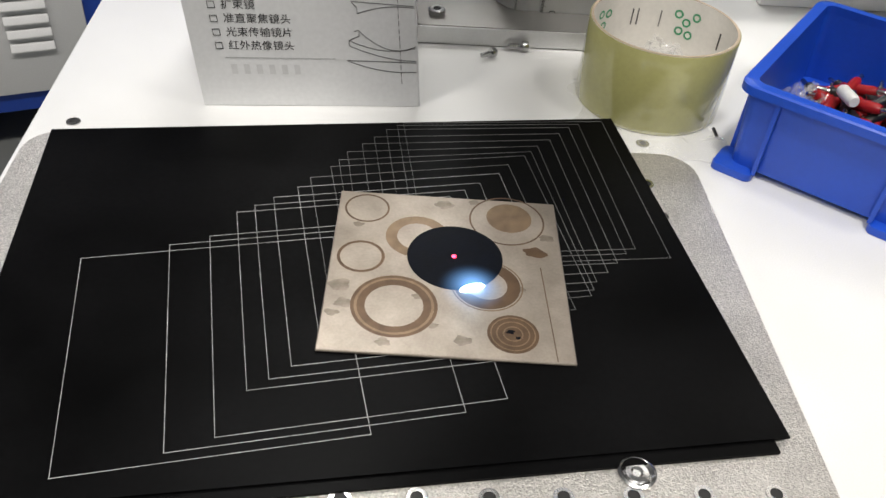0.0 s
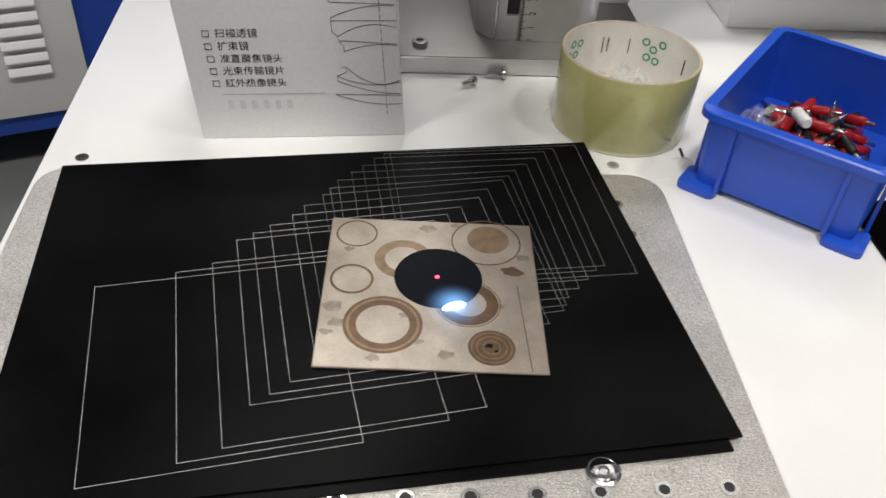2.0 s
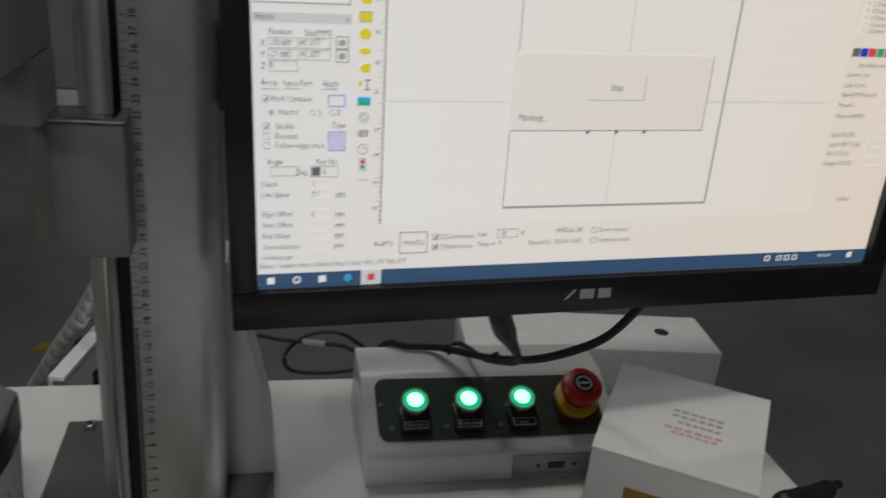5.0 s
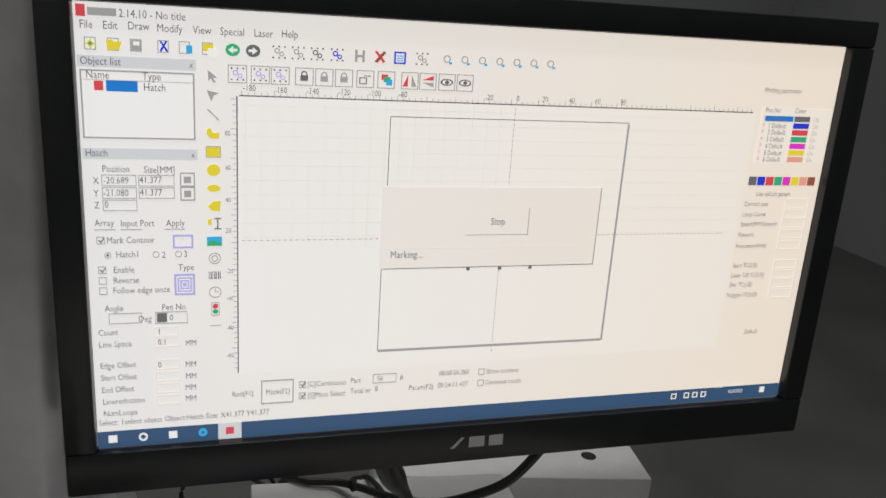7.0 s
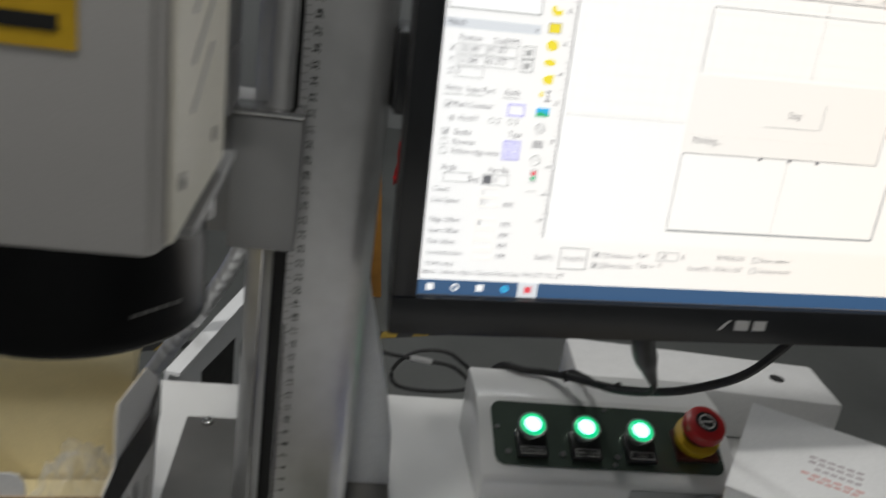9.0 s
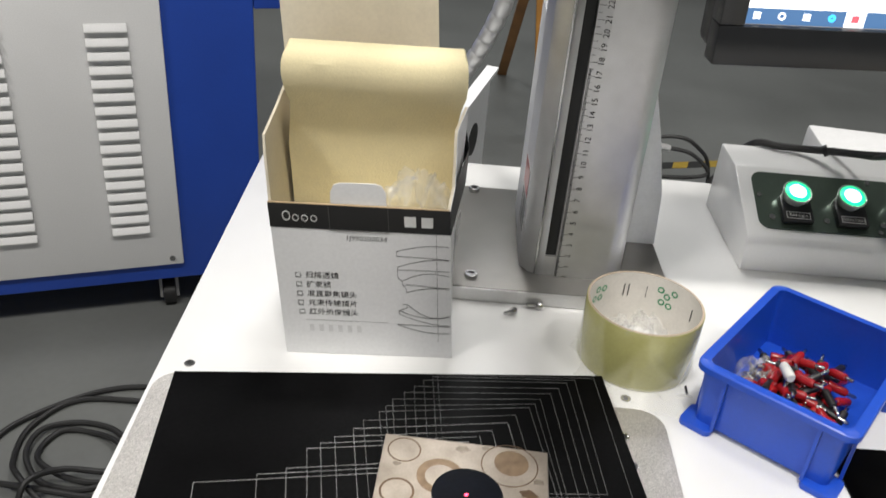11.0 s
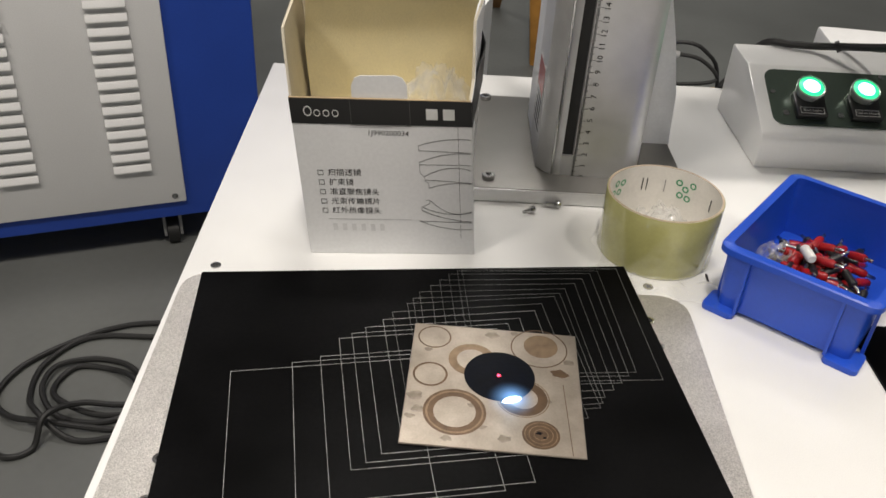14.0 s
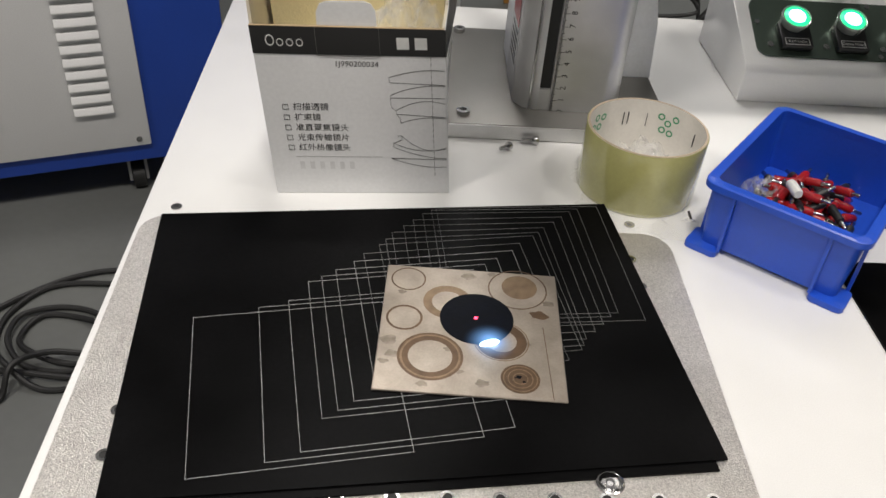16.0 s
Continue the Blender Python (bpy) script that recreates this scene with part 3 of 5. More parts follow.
foam = thing("foam_pad", pose(0.062, 0.145, 0.0025, 0, 0, 4.0), "cream foam pad standing up inside the carton", "foam pad")


def foam_lip(n=14):
    """A foam slab whose top edge swells forward, with a waist below the swelling."""
    bm = bmesh.new()
    rows = []
    for z, y0, y1, x0, x1 in ((0, -0.036, -0.016, 0.001, 0.110), (0.09, -0.037, -0.017, -0.005, 0.111), (0.125, -0.039, -0.018, -0.0075, 0.110), (0.145, -0.042, -0.019, -0.006, 0.1085),
                              (0.160, -0.048, -0.020, -0.005, 0.110), (0.172, -0.054, -0.020, -0.008, 0.1125), (0.182, -0.057, -0.020, -0.0095, 0.1125), (0.190, -0.056, -0.020, -0.0095, 0.112), (0.1945, -0.052, -0.021, -0.0085, 0.1115), (0.1965, -0.046, -0.024, -0.007, 0.110)):
        front = [(x0 + (x1 - x0) * k / n, y0 + 0.0012 * math.sin(2.2 * k / n * math.pi + 9 * z), z) for k in range(n + 1)]
        back = [(x1 - (x1 - x0) * k / n, y1, z) for k in range(n + 1)]
        rows.append([bm.verts.new(p) for p in front + back])
    for a, c in zip(rows[:-1], rows[1:]):
        for k in range(len(a)):
            bm.faces.new((a[k], a[(k + 1) % len(a)], c[(k + 1) % len(a)], c[k]))
    bm.faces.new(rows[0][::-1])
    bm.faces.new(rows[-1])
    bmesh.ops.recalc_face_normals(bm, faces=bm.faces[:])
    return bm


part("pad", foam_lip(), FOAM, foam)
part("pad_base", box(0.010, 0.098, -0.096, -0.040, 0.0, 0.080, 0.003), FOAM, foam)


def crumple(name, cx, cy, z, sx, sy, hgt, seed, material, label, category, n=34):
    """A thin crumpled film: ridged noise over a dome."""
    bm = bmesh.new()
    grid = []
    for i in range(n + 1):
        row = []
        for j in range(n + 1):
            u, v = 2 * i / n - 1, 2 * j / n - 1
            p = Vector((u * 2.1 + seed, v * 2.1, seed * 0.37))
            ridge = 1 - abs(noise.noise(p * 1.3)) * 2.2
            fold = noise.noise(p * 1.9) * 0.22 + noise.noise(p * 3.6) * 0.07
            dome = max(0.0, 1 - max(abs(u), abs(v)) ** 3)
            dx, dy = noise.noise(p * 1.7 + Vector((9, 0, 0))) * 0.22, noise.noise(p * 1.7 + Vector((0, 7, 0))) * 0.22
            row.append(bm.verts.new((cx + sx / 2 * (u * 0.9 + dx), cy + sy / 2 * (v * 0.9 + dy), z + hgt * max(0, 0.38 + ridge * 0.30 + fold) * dome)))
        grid.append(row)
    for i in range(n):
        for j in range(n):
            bm.faces.new((grid[i][j], grid[i + 1][j], grid[i + 1][j + 1], grid[i][j + 1]))
    ob = new(name, mesh_of(name, bm, material))
    return tagged(ob, label, category)


crumple("plastic_bag", 0.150, 0.082, 0.0885, 0.058, 0.056, 0.054, 4, FILM, "crumpled clear plastic bag inside the carton", "plastic bag")

# ---- roll of packing tape ----
roll = thing("tape_roll", pose(0.3170, 0.0660, 0.0006), "roll of clear yellowish packing tape on its side", "tape roll")
part("tape", lathe([(0.0409, 0), (0.0413, 0), (0.0416, 0.0005), (0.0416, 0.0468), (0.0414, 0.0472), (0.0409, 0.0472)], 72, True), TAPE_SIDE, roll)
core = part("core", lathe([(0.0395, 0.0), (0.0408, 0.0), (0.0408, 0.0475), (0.0395, 0.0475)], 72, True), TAPE_CORE, roll, "white card core")
part("core_edge", ring(0.0394, 0.0409, 0.0475, 0.0477, 72), mat("tan_core_rim", (0.46, 0.37, 0.28), 0.7), roll)
for a0, zz in ((126, 0.036), (136, 0.037), (131, 0.029), (141, 0.030), (44, 0.038), (52, 0.033), (60, 0.037), (48, 0.026), (57, 0.027), (245, 0.03)):
    part("print", moved(ring(0.0016, 0.0027, 0, 0.0001, 12), pose(0.0393 * math.cos(radians(a0)), 0.0393 * math.sin(radians(a0)), zz) @ pose(0, 0, 0, 0, 0, a0) @ pose(0, 0, 0, 0, -90, 0)), TAPE_GREEN, core)
for a0 in (75, 95, 100, 15, 165):
    part("print", moved(box(-0.0004, 0.0004, -0.0002, 0.0002, -0.005, 0.005), pose(0.0392 * math.cos(radians(a0)), 0.0392 * math.sin(radians(a0)), 0.032) @ pose(0, 0, 0, 0, 0, a0)), INK, core)
crumple("film_inside_roll", 0.3170, 0.0660, 0.0022, 0.058, 0.058, 0.046, 9, FILM, "crumpled clear film inside the tape roll", "plastic film")
crumple("film_bag", 0.311, 0.042, 0.0008, 0.082, 0.092, 0.0035, 12, FILM, "flat clear plastic film under the tape roll", "plastic film")

# ---- blue parts bin ----
BINR = -38.5
bin_ = thing("parts_bin", pose(0.4180, 0.0180, 0, 0, 0, BINR), "blue plastic parts bin with feet and ribs", "storage bin")
BW, BD, BH = 0.102, 0.136, 0.0515     # outer rim size


def tray(w0, d0, w1, d1, hh, t):
    bm = bmesh.new()
    def loop(w, d, z, r):
        return [bm.verts.new((x, y, z)) for x, y in rounded_rect(-w / 2, w / 2, -d / 2, d / 2, r, 4)]
    rings = [loop(w0, d0, 0.004, 0.005), loop(w1, d1, hh, 0.006), loop(w1 - 2 * t, d1 - 2 * t, hh, 0.005), loop(w0 - 2 * t, d0 - 2 * t, 0.007, 0.004)]
    for a, c in zip(rings[:-1], rings[1:]):
        n = len(a)
        for i in range(n):
            bm.faces.new((a[i], a[(i + 1) % n], c[(i + 1) % n], c[i]))
    bm.faces.new(rings[0][::-1])
    bm.faces.new(rings[-1])
    bmesh.ops.recalc_face_normals(bm, faces=bm.faces[:])
    return bm


part("tub", tray(0.088, 0.122, BW - 0.008, BD - 0.008, BH - 0.001, 0.0022), BLUE_PLASTIC, bin_)
inner = rounded_rect(-BW / 2 + 0.0065, BW / 2 - 0.0065, -BD / 2 + 0.0065, BD / 2 - 0.0065, 0.005)
outer = rounded_rect(-BW / 2, BW / 2, -BD / 2, BD / 2, 0.009)
rim = bmesh.new()
rings_ = [[rim.verts.new((x, y, z)) for x, y in pts] for pts, z in ((outer, BH - 0.005), (outer, BH - 0.0008), ([(x * 0.985, y * 0.985) for x, y in outer], BH), (inner, BH), (inner, BH - 0.005))]
for a_, c_ in zip(rings_, rings_[1:] + rings_[:1]):
    for i in range(len(a_)):
        rim.faces.new((a_[i], a_[(i + 1) % len(a_)], c_[(i + 1) % len(a_)], c_[i]))
bmesh.ops.recalc_face_normals(rim, faces=rim.faces[:])
part("rim", rim, BLUE_PLASTIC, bin_)
for sx in (-1, 1):
    for sy in (-1, 1):
        foot = part("foot", prism(rounded_rect(-0.011, 0.011, -0.011, 0.011, 0.004), 0, 0.0045, b=0.0006), BLUE_PLASTIC, bin_)
        foot.location = (sx * 0.0405, sy * 0.0575, 0)
        for dx, dy in ((0.0095, 0), (0, 0.0095)):
            rb = part("rib", box(-0.0011, 0.0011, -0.0011, 0.0011, 0.004, BH - 0.004), BLUE_PLASTIC, bin_)
            rb.location = (sx * (0.0478 - dx * 1.9 if dx else 0.0478), sy * (0.0645 - (dy * 1.9 if dy else 0)), 0)
rnd = random.Random(5)
red_me = mesh_of("cap", lathe([(0, 0), (0.0028, 0), (0.0031, 0.001), (0.0031, 0.0115), (0.0024, 0.0135), (0, 0.0135)], 12), CAP_RED)
blk_me = mesh_of("sleeve", lathe([(0, 0), (0.0024, 0), (0.0027, 0.001), (0.0027, 0.013), (0, 0.0135)], 12), BLACK_PLASTIC)
pin_me = mesh_of("pin", lathe([(0, 0), (0.0013, 0), (0.0013, 0.0058), (0.0008, 0.0066), (0, 0.0066)], 10), CHROME)
mb = pose(0.4180, 0.0180, 0, 0, 0, BINR)
for i in range(130):
    u, v = rnd.gauss(-0.004, 0.017), rnd.gauss(-0.006, 0.026)
    u, v = max(-0.031, min(0.031, u)), max(-0.046, min(0.046, v))
    zz = 0.0112 + 0.022 * max(0, 1 - (u / 0.036) ** 2 - (v / 0.056) ** 2) * rnd.random() ** 0.7
    turn = rnd.uniform(0, 360)
    u = max(-0.035, min(0.035, u + 0.017 * math.sin(radians(turn)))) - 0.017 * math.sin(radians(turn))
    v = max(-0.052, min(0.052, v - 0.017 * math.cos(radians(turn)))) + 0.017 * math.cos(radians(turn))
    m = mb @ pose(u, v, zz, 90 + rnd.uniform(-22, 22), 0, turn)
    red = i % 7 in (0, 2, 3, 5)
    t = new("pin_connector")
    t.matrix_world = m
    tagged(t, "small red pin connector loose in the bin" if red else "small black pin connector loose in the bin", "connector", "connectors in the bin")
    piece("cap" if red else "sleeve", red_me if red else blk_me, t, pose(0, 0, 0))
    piece("pin", pin_me, t, pose(0, 0, 0.0134))
solid("white_connector", moved(lathe([(0, 0), (0.0030, 0), (0.0034, 0.001), (0.0034, 0.014), (0.0026, 0.016), (0, 0.016)], 14), mb @ pose(-0.012, -0.008, 0.037, 84, 0, 35)), LIGHT_TEXT, "white plastic connector on the pile in the bin", "connector")
crumple("clear_bag", 0.393, 0.030, 0.012, 0.030, 0.034, 0.030, 21, FILM, "crumpled clear plastic bag in the bin", "plastic bag")

# ---- push-button control box ----
ctl = thing("control_box", pose(0, 0, 0), "white sloped control box with lit green buttons", "control box")
prof = [(0.205, 0.0), (0.205, 0.0285), (0.2085, 0.0325), (0.281, 0.0670), (0.330, 0.0680), (0.330, 0.0)]
part("body", prism(prof, 0.4335, 0.668, "x", 0.002), WHITE_POWDER, ctl)
SL = math.degrees(math.atan2(0.0345, 0.0725))
face = pose(0.4335, 0.2085, 0.0325, SL)          # local x right, y up the slope, z out


def on_face(name, bm, material, x, y, parent=None, label="", up=0.0):
    ob = part(name, bm, material, parent or ctl, label)
    ob.matrix_local = face @ pose(x, y, up)
    return ob


on_face("panel", prism(rounded_rect(0.0125, 0.222, 0.010, 0.0735, 0.010), 0, 0.0012), PANEL_GREEN, 0, 0, label="dark polished panel plate")
SHINE = mat("polished_button_ring", (0.68, 0.74, 0.70), 0.25, metal=0.7)
for i, (x, word) in enumerate(((0.0455, "Red Light"), (0.0940, "Galvo Head"), (0.1440, "Laser"))):
    b = on_face("push_button", lathe([(0, 0.001), (0.0112, 0.001), (0.0112, 0.008), (0.0128, 0.0125), (0.0128, 0.0150), (0.0120, 0.0160), (0.0112, 0.0155), (0.0108, 0.0135), (0, 0.0130)], 32), SHINE, x, 0.042, label="chrome-ringed lit push button")
    k = part("lamp_rim", lathe([(0.0107, 0.0131), (0.0107, 0.0146), (0.0074, 0.0158), (0.0074, 0.0131)], 28, True), GREEN_GLOW, b)
    part("lamp", lathe([(0.0073, 0.0145), (0.0072, 0.0158), (0.0045, 0.0166), (0, 0.0168)], 28), GREEN_CORE, b)
    holder = on_face("label_holder", box(-0.0135, 0.0135, -0.0145, 0.012, 0.0012, 0.0075, 0.001), BLACK_PLASTIC, x, 0.0305)
    part("label_frame", joined(box(-0.0105, 0.0105, -0.0128, -0.0123, 0.0075, 0.0077), box(-0.0105, 0.0105, -0.0062, -0.0057, 0.0075, 0.0077), box(-0.0105, -0.0100, -0.0123, -0.0062, 0.0075, 0.0077), box(0.0100, 0.0105, -0.0123, -0.0062, 0.0075, 0.0077)), LIGHT_TEXT, holder)
    lettering(word, 0.0042, LIGHT_TEXT, holder, pose(0, -0.0092, 0.0078), "CENTER")
    screw = on_face("panel_screw", disc(0.0028, 0.001, 0.0024, 14), CHROME, x - 0.021, 0.022)
for x, y in ((0.0165, 0.046), (0.119, 0.0695), (0.119, 0.0140), (0.2170, 0.0695)):
    on_face("panel_screw", disc(0.0022, 0.001, 0.0024, 14), CHROME, x, y)
es = on_face("emergency_stop", lathe([(0, 0.001), (0.0150, 0.001), (0.0150, 0.011), (0.0125, 0.012), (0, 0.012)], 32), YELLOW, 0.196, 0.040, label="yellow-collared emergency stop button")
es.scale = (1.18, 1.18, 1.04)
part("collar", lathe([(0.0118, 0.011), (0.0172, 0.013), (0.0172, 0.016), (0.0118, 0.018)], 32, True), YELLOW, es)
part("stem", disc(0.0095, 0.012, 0.026, 24), BLACK_PLASTIC, es)
mush = part("mushroom_cap", lathe([(0, 0.024), (0.0125, 0.024), (0.0155, 0.026), (0.0160, 0.030), (0.0150, 0.0345), (0.0120, 0.0365), (0, 0.0370)], 36), RED_PLASTIC, es, "red mushroom cap")
part("cap_disc", disc(0.0085, 0.037, 0.0373, 28), BLACK_PLASTIC, mush)
part("cap_mark", joined(ring(0.0052, 0.0062, 0.0373, 0.0375, 20), box(-0.004, 0.004, -0.0006, 0.0006, 0.0373, 0.0375)), LIGHT_TEXT, mush)
part("base_block", box(-0.0155, 0.0175, -0.0160, 0.010, 0.001, 0.0065, 0.001), mat("maroon_plastic", (0.10, 0.02, 0.015), 0.3), es)
port = part("usb_plate", box(0.565, 0.652, 0.2035, 0.2049, 0.004, 0.0262), mat("grey_port_plate", (0.30, 0.31, 0.31), 0.4, metal=0.4), ctl)
part("usb_port", box(0.5975, 0.6125, 0.2025, 0.2034, 0.0125, 0.0185), BLACK_PLASTIC, port)
for x in (0.588, 0.622):
    part("port_screw", moved(disc(0.0016, 0, 0.001, 12), pose(x, 0.2034, 0.0155, 90)), DARK_HOLE, port)

# ---- lifting column with ruler ----
col = thing("lifting_column", pose(0, 0, 0), "aluminium lifting column with a centimetre ruler", "machine column")
part("base_plate", box(0.178, 0.357, 0.122, 0.302, 0.0002, 0.0125, 0.0008), mat("dark_grey_base_plate", (0.19, 0.185, 0.175), 0.42, metal=0.5, var=0.08, scale=30, bump=0.1, bscale=1500), col)
part("front_strip", box(0.1785, 0.3565, 0.1205, 0.1219, 0.001, 0.0118), ALU, col)
for x, y in ((0.1955, 0.137), (0.1975, 0.292), (0.340, 0.292)):
    s = part("base_screw", lathe([(0, 0.0125), (0.0052, 0.0125), (0.0052, 0.016), (0.0046, 0.0165), (0.0026, 0.0165), (0.0024, 0.0135), (0, 0.0135)], 20), CHROME, col)
    s.location = (x, y, 0)
TOPZ = 0.66
# profile seen from above: ruler face, rounded right shoulder, left rails and slot
part("ruler_face", prism([(0.2625, 0.1475), (0.303, 0.1475), (0.3115, 0.150), (0.3175, 0.156), (0.3195, 0.166), (0.3195, 0.215), (0.2625, 0.215)], 0.0127, TOPZ), ALU, col)
part("left_rail", prism([(0.2425, 0.1515), (0.2535, 0.1475), (0.2535, 0.215), (0.2350, 0.215), (0.2350, 0.162)], 0.0127, TOPZ), ALU, col)
part("slot", box(0.2536, 0.2624, 0.152, 0.2149, 0.030, TOPZ - 0.002), BLACK_RUBBER, col, "black slot strip")
part("slot_stop", box(0.2536, 0.2624, 0.149, 0.2149, 0.0127, 0.0298), ALU, col)
part("rail_edge", box(0.2462, 0.2474, 0.1478, 0.1500, 0.0127, TOPZ), CHROME, col)
part("column_cap", box(0.233, 0.321, 0.145, 0.217, TOPZ, TOPZ + 0.012, 0.001), ALU_MATT, col)
tick = {n: mesh_of("tick", box(0, n / 1000, -0.0002, 0, -0.00016, 0.00016), INK, False) for n in (2, 3, 5)}
Z0 = 0.0120
for i in range(0, 480):
    z = Z0 + i / 1000
    if z < 0.0130 or i > 330 and i % 5:
        continue
    if i % 5 and i > 175:
        continue
    piece("tick", tick[5 if i % 10 == 0 else 3 if i % 5 == 0 else 2], col, pose(0.2630, 0.1473, z))
for i in range(0, 48):
    lettering(str(i), 0.0064, INK, col, pose(0.2712, 0.1471, Z0 + 0.0008 + i / 100, 90) @ pose(0, 0, 0, 0, 0, 90), "CENTER", "number")
warn = part("warning_label", moved(box(-0.0001, 0.0002, 0.167, 0.207, 0.035, 0.095), pose(0.2347, 0, 0)), CARD_WHITE, col, "white and red warning label")
part("label_head", box(0.2343, 0.2345, 0.169, 0.205, 0.070, 0.093), RED_PLASTIC, warn)
for i in range(5):
    part("label_line", box(0.2343, 0.2345, 0.171, 0.203, 0.039 + 0.006 * i, 0.0415 + 0.006 * i), INK, warn)
# white rear cover with sloping shoulders
part("rear_cover", prism([(0.236, 0.0127), (0.3575, 0.0127), (0.3545, 0.060), (0.345, 0.105), (0.330, 0.160), (0.320, 0.205), (0.236, 0.205)], 0.2155, 0.262, "y"), WHITE_PLATE, col)

FAINT_GREY = mat("faint_grey_print", (0.12, 0.12, 0.12), 0.5)
# carriage and laser head
head = thing("laser_marker", pose(0, 0, 0), "grey laser marking head with a black lens barrel on its carriage", "laser head")
part("carriage", box(0.2265, 0.2675, 0.120, 0.1470, 0.250, 0.334, 0.0015), ALU_MATT, head)
part("carriage_side", box(0.2080, 0.2349, 0.1472, 0.205, 0.250, 0.334, 0.0015), ALU_MATT, head)
part("carriage_top", box(0.2255, 0.2680, 0.119, 0.1470, 0.3342, 0.3375, 0.0006), CHROME, head)
rod = part("lift_rod", disc(0.0075, 0.3376, 0.62, 20), ALU, head)
rod.location = (0.2525, 0.134, 0)
part("arm", box(0.196, 0.2264, 0.030, 0.1468, 0.372, 0.430, 0.002), ALU_MATT, head)
part("arm_block", box(0.2000, 0.2268, 0.105, 0.1469, 0.3345, 0.3718, 0.001), ALU_MATT, head)
bodyp = part("housing", box(0.1455, 0.2460, -0.1710, -0.0740, 0.3575, 0.481, 0.005, 3), HEAD_GREY, head)
part("front_cover", box(0.1485, 0.2430, -0.1732, -0.1712, 0.3600, 0.478, 0.001), HEAD_GREY, bodyp)
part("side_cover", box(0.2461, 0.2477, -0.167, -0.079, 0.3610, 0.477, 0.0007), HEAD_CREAM, bodyp, "cream side cover")
for i in range(5):
    part("vent_slot", moved(box(-0.0002, 0.0003, -0.017, 0.017, -0.0007, 0.0007), pose(0.2478, -0.129, 0.398 + 0.013 * i, 25)), INK_GREY, bodyp)
for y, z in ((-0.152, 0.370), (-0.098, 0.370), (-0.152, 0.462)):
    part("cover_screw", moved(disc(0.0024, 0, 0.0012, 14), pose(0.2477, y - 0.007, z + 0.006, 0, 90, 0)), CHROME, bodyp)
part("back_block", box(0.164, 0.226, -0.0738, 0.0298, 0.3660, 0.468, 0.002), ALU_MATT, head)
part("lens_flange", box(0.155, 0.249, -0.1420, -0.0520, 0.3536, 0.3574, 0.001), ALU_MATT, head)
part("clamp_knob", moved(lathe([(0, 0), (0.006, 0), (0.006, 0.024), (0.004, 0.026), (0, 0.026)], 18), pose(0.2385, -0.0710, 0.3360)), ALU, head)
part("clamp_nut", moved(lathe([(0.0025, 0), (0.006, 0), (0.006, 0.004), (0.0025, 0.004)], 6, True), pose(0.2400, -0.0710, 0.3700, 0, 90, 0)), CHROME, head)
lab = part("warning_sticker", box(0.1775, 0.2275, -0.1738, -0.1733, 0.4080, 0.458), YELLOW_LABEL, bodyp, "yellow laser warning sticker")
for i in range(4):
    part("sticker_line", box(0.1815, 0.2235, -0.1742, -0.1739, 0.4120 + 0.009 * i, 0.4155 + 0.009 * i), INK, lab)
barrel = part("lens_barrel", lathe([(0, 0.3534), (0.0440, 0.3534), (0.0440, 0.336), (0.0452, 0.334), (0.0452, 0.312), (0.0462, 0.310), (0.0462, 0.3065), (0.0450, 0.305), (0.0385, 0.305), (0.0360, 0.3095), (0, 0.3095)], 64), LENS_BLACK, head, "black anodised lens barrel")
barrel.location = (0.2030, -0.0980, 0.006)
barrel.scale = (0.945, 0.945, 1)
part("lens_glass", lathe([(0.0362, 0.3093), (0.022, 0.3070), (0, 0.3060)], 40), GLASS_DARK, barrel)
for a0 in (-118, -40):
    part("barrel_mark", moved(joined(*[box(-0.010 + 0.0042 * i, -0.0072 + 0.0042 * i, -0.0002, 0.0002, -0.0007, 0.0007) for i in range(5)]), pose(0.04535 * math.cos(radians(a0)), 0.04535 * math.sin(radians(a0)), 0.3175) @ pose(0, 0, 0, 0, 0, a0 + 90)), FAINT_GREY, barrel)
part("head_cable", tube([(0.215, 0.0305, 0.455), (0.226, 0.075, 0.445), (0.224, 0.115, 0.43), (0.215, 0.15, 0.395), (0.204, 0.19, 0.36), (0.196, 0.25, 0.30)], 0.0035), BLACK_RUBBER, head)
# metal hose behind the column, to the floor
solid("metal_hose", tube([(0.246, 0.36, 0.36), (0.232, 0.40, 0.24), (0.205, 0.44, 0.13), (0.165, 0.465, 0.045), (0.118, 0.49, -0.035), (0.07, 0.53, -0.14), (0.03, 0.58, -0.35), (0.02, 0.62, FLOOR_Z + 0.011)], [0.0096 if k % 5 else 0.0082 for k in range(300)], 14, 30), ALU, "silver flexible metal hose hanging behind the table", "hose")

# white sheet-metal side frame behind the table
frame_ = thing("side_frame", pose(0, 0, 0), "white sheet-metal frame standing behind the table", "machine frame")
part("panel", prism([(0.392, FLOOR_Z), (0.392, 0.002), (0.655, 0.020), (0.665, 0.013), (0.672, FLOOR_Z)], 0, 0.004, "x"), WHITE_PLATE, frame_)
part("top_flange", prism([(0.392, 0.002), (0.392, 0.006), (0.655, 0.024), (0.655, 0.020)], 0, 0.016, "x"), WHITE_PLATE, frame_)
# Dark plates on the solid panel imitate shade inside its openings.
part("cut_out", box(0.0041, 0.0046, 0.47, 0.56, -0.10, -0.035), DARK_HOLE, frame_)
part("vent", moved(disc(0.022, 0, 0.0006, 24), pose(0.0041, 0.60, -0.06, 0, 90, 0)), DARK_HOLE, frame_)
frame_.matrix_world = pose(0.140, 0.392, 0, 0, 0, -16) @ pose(0, -0.392, 0)

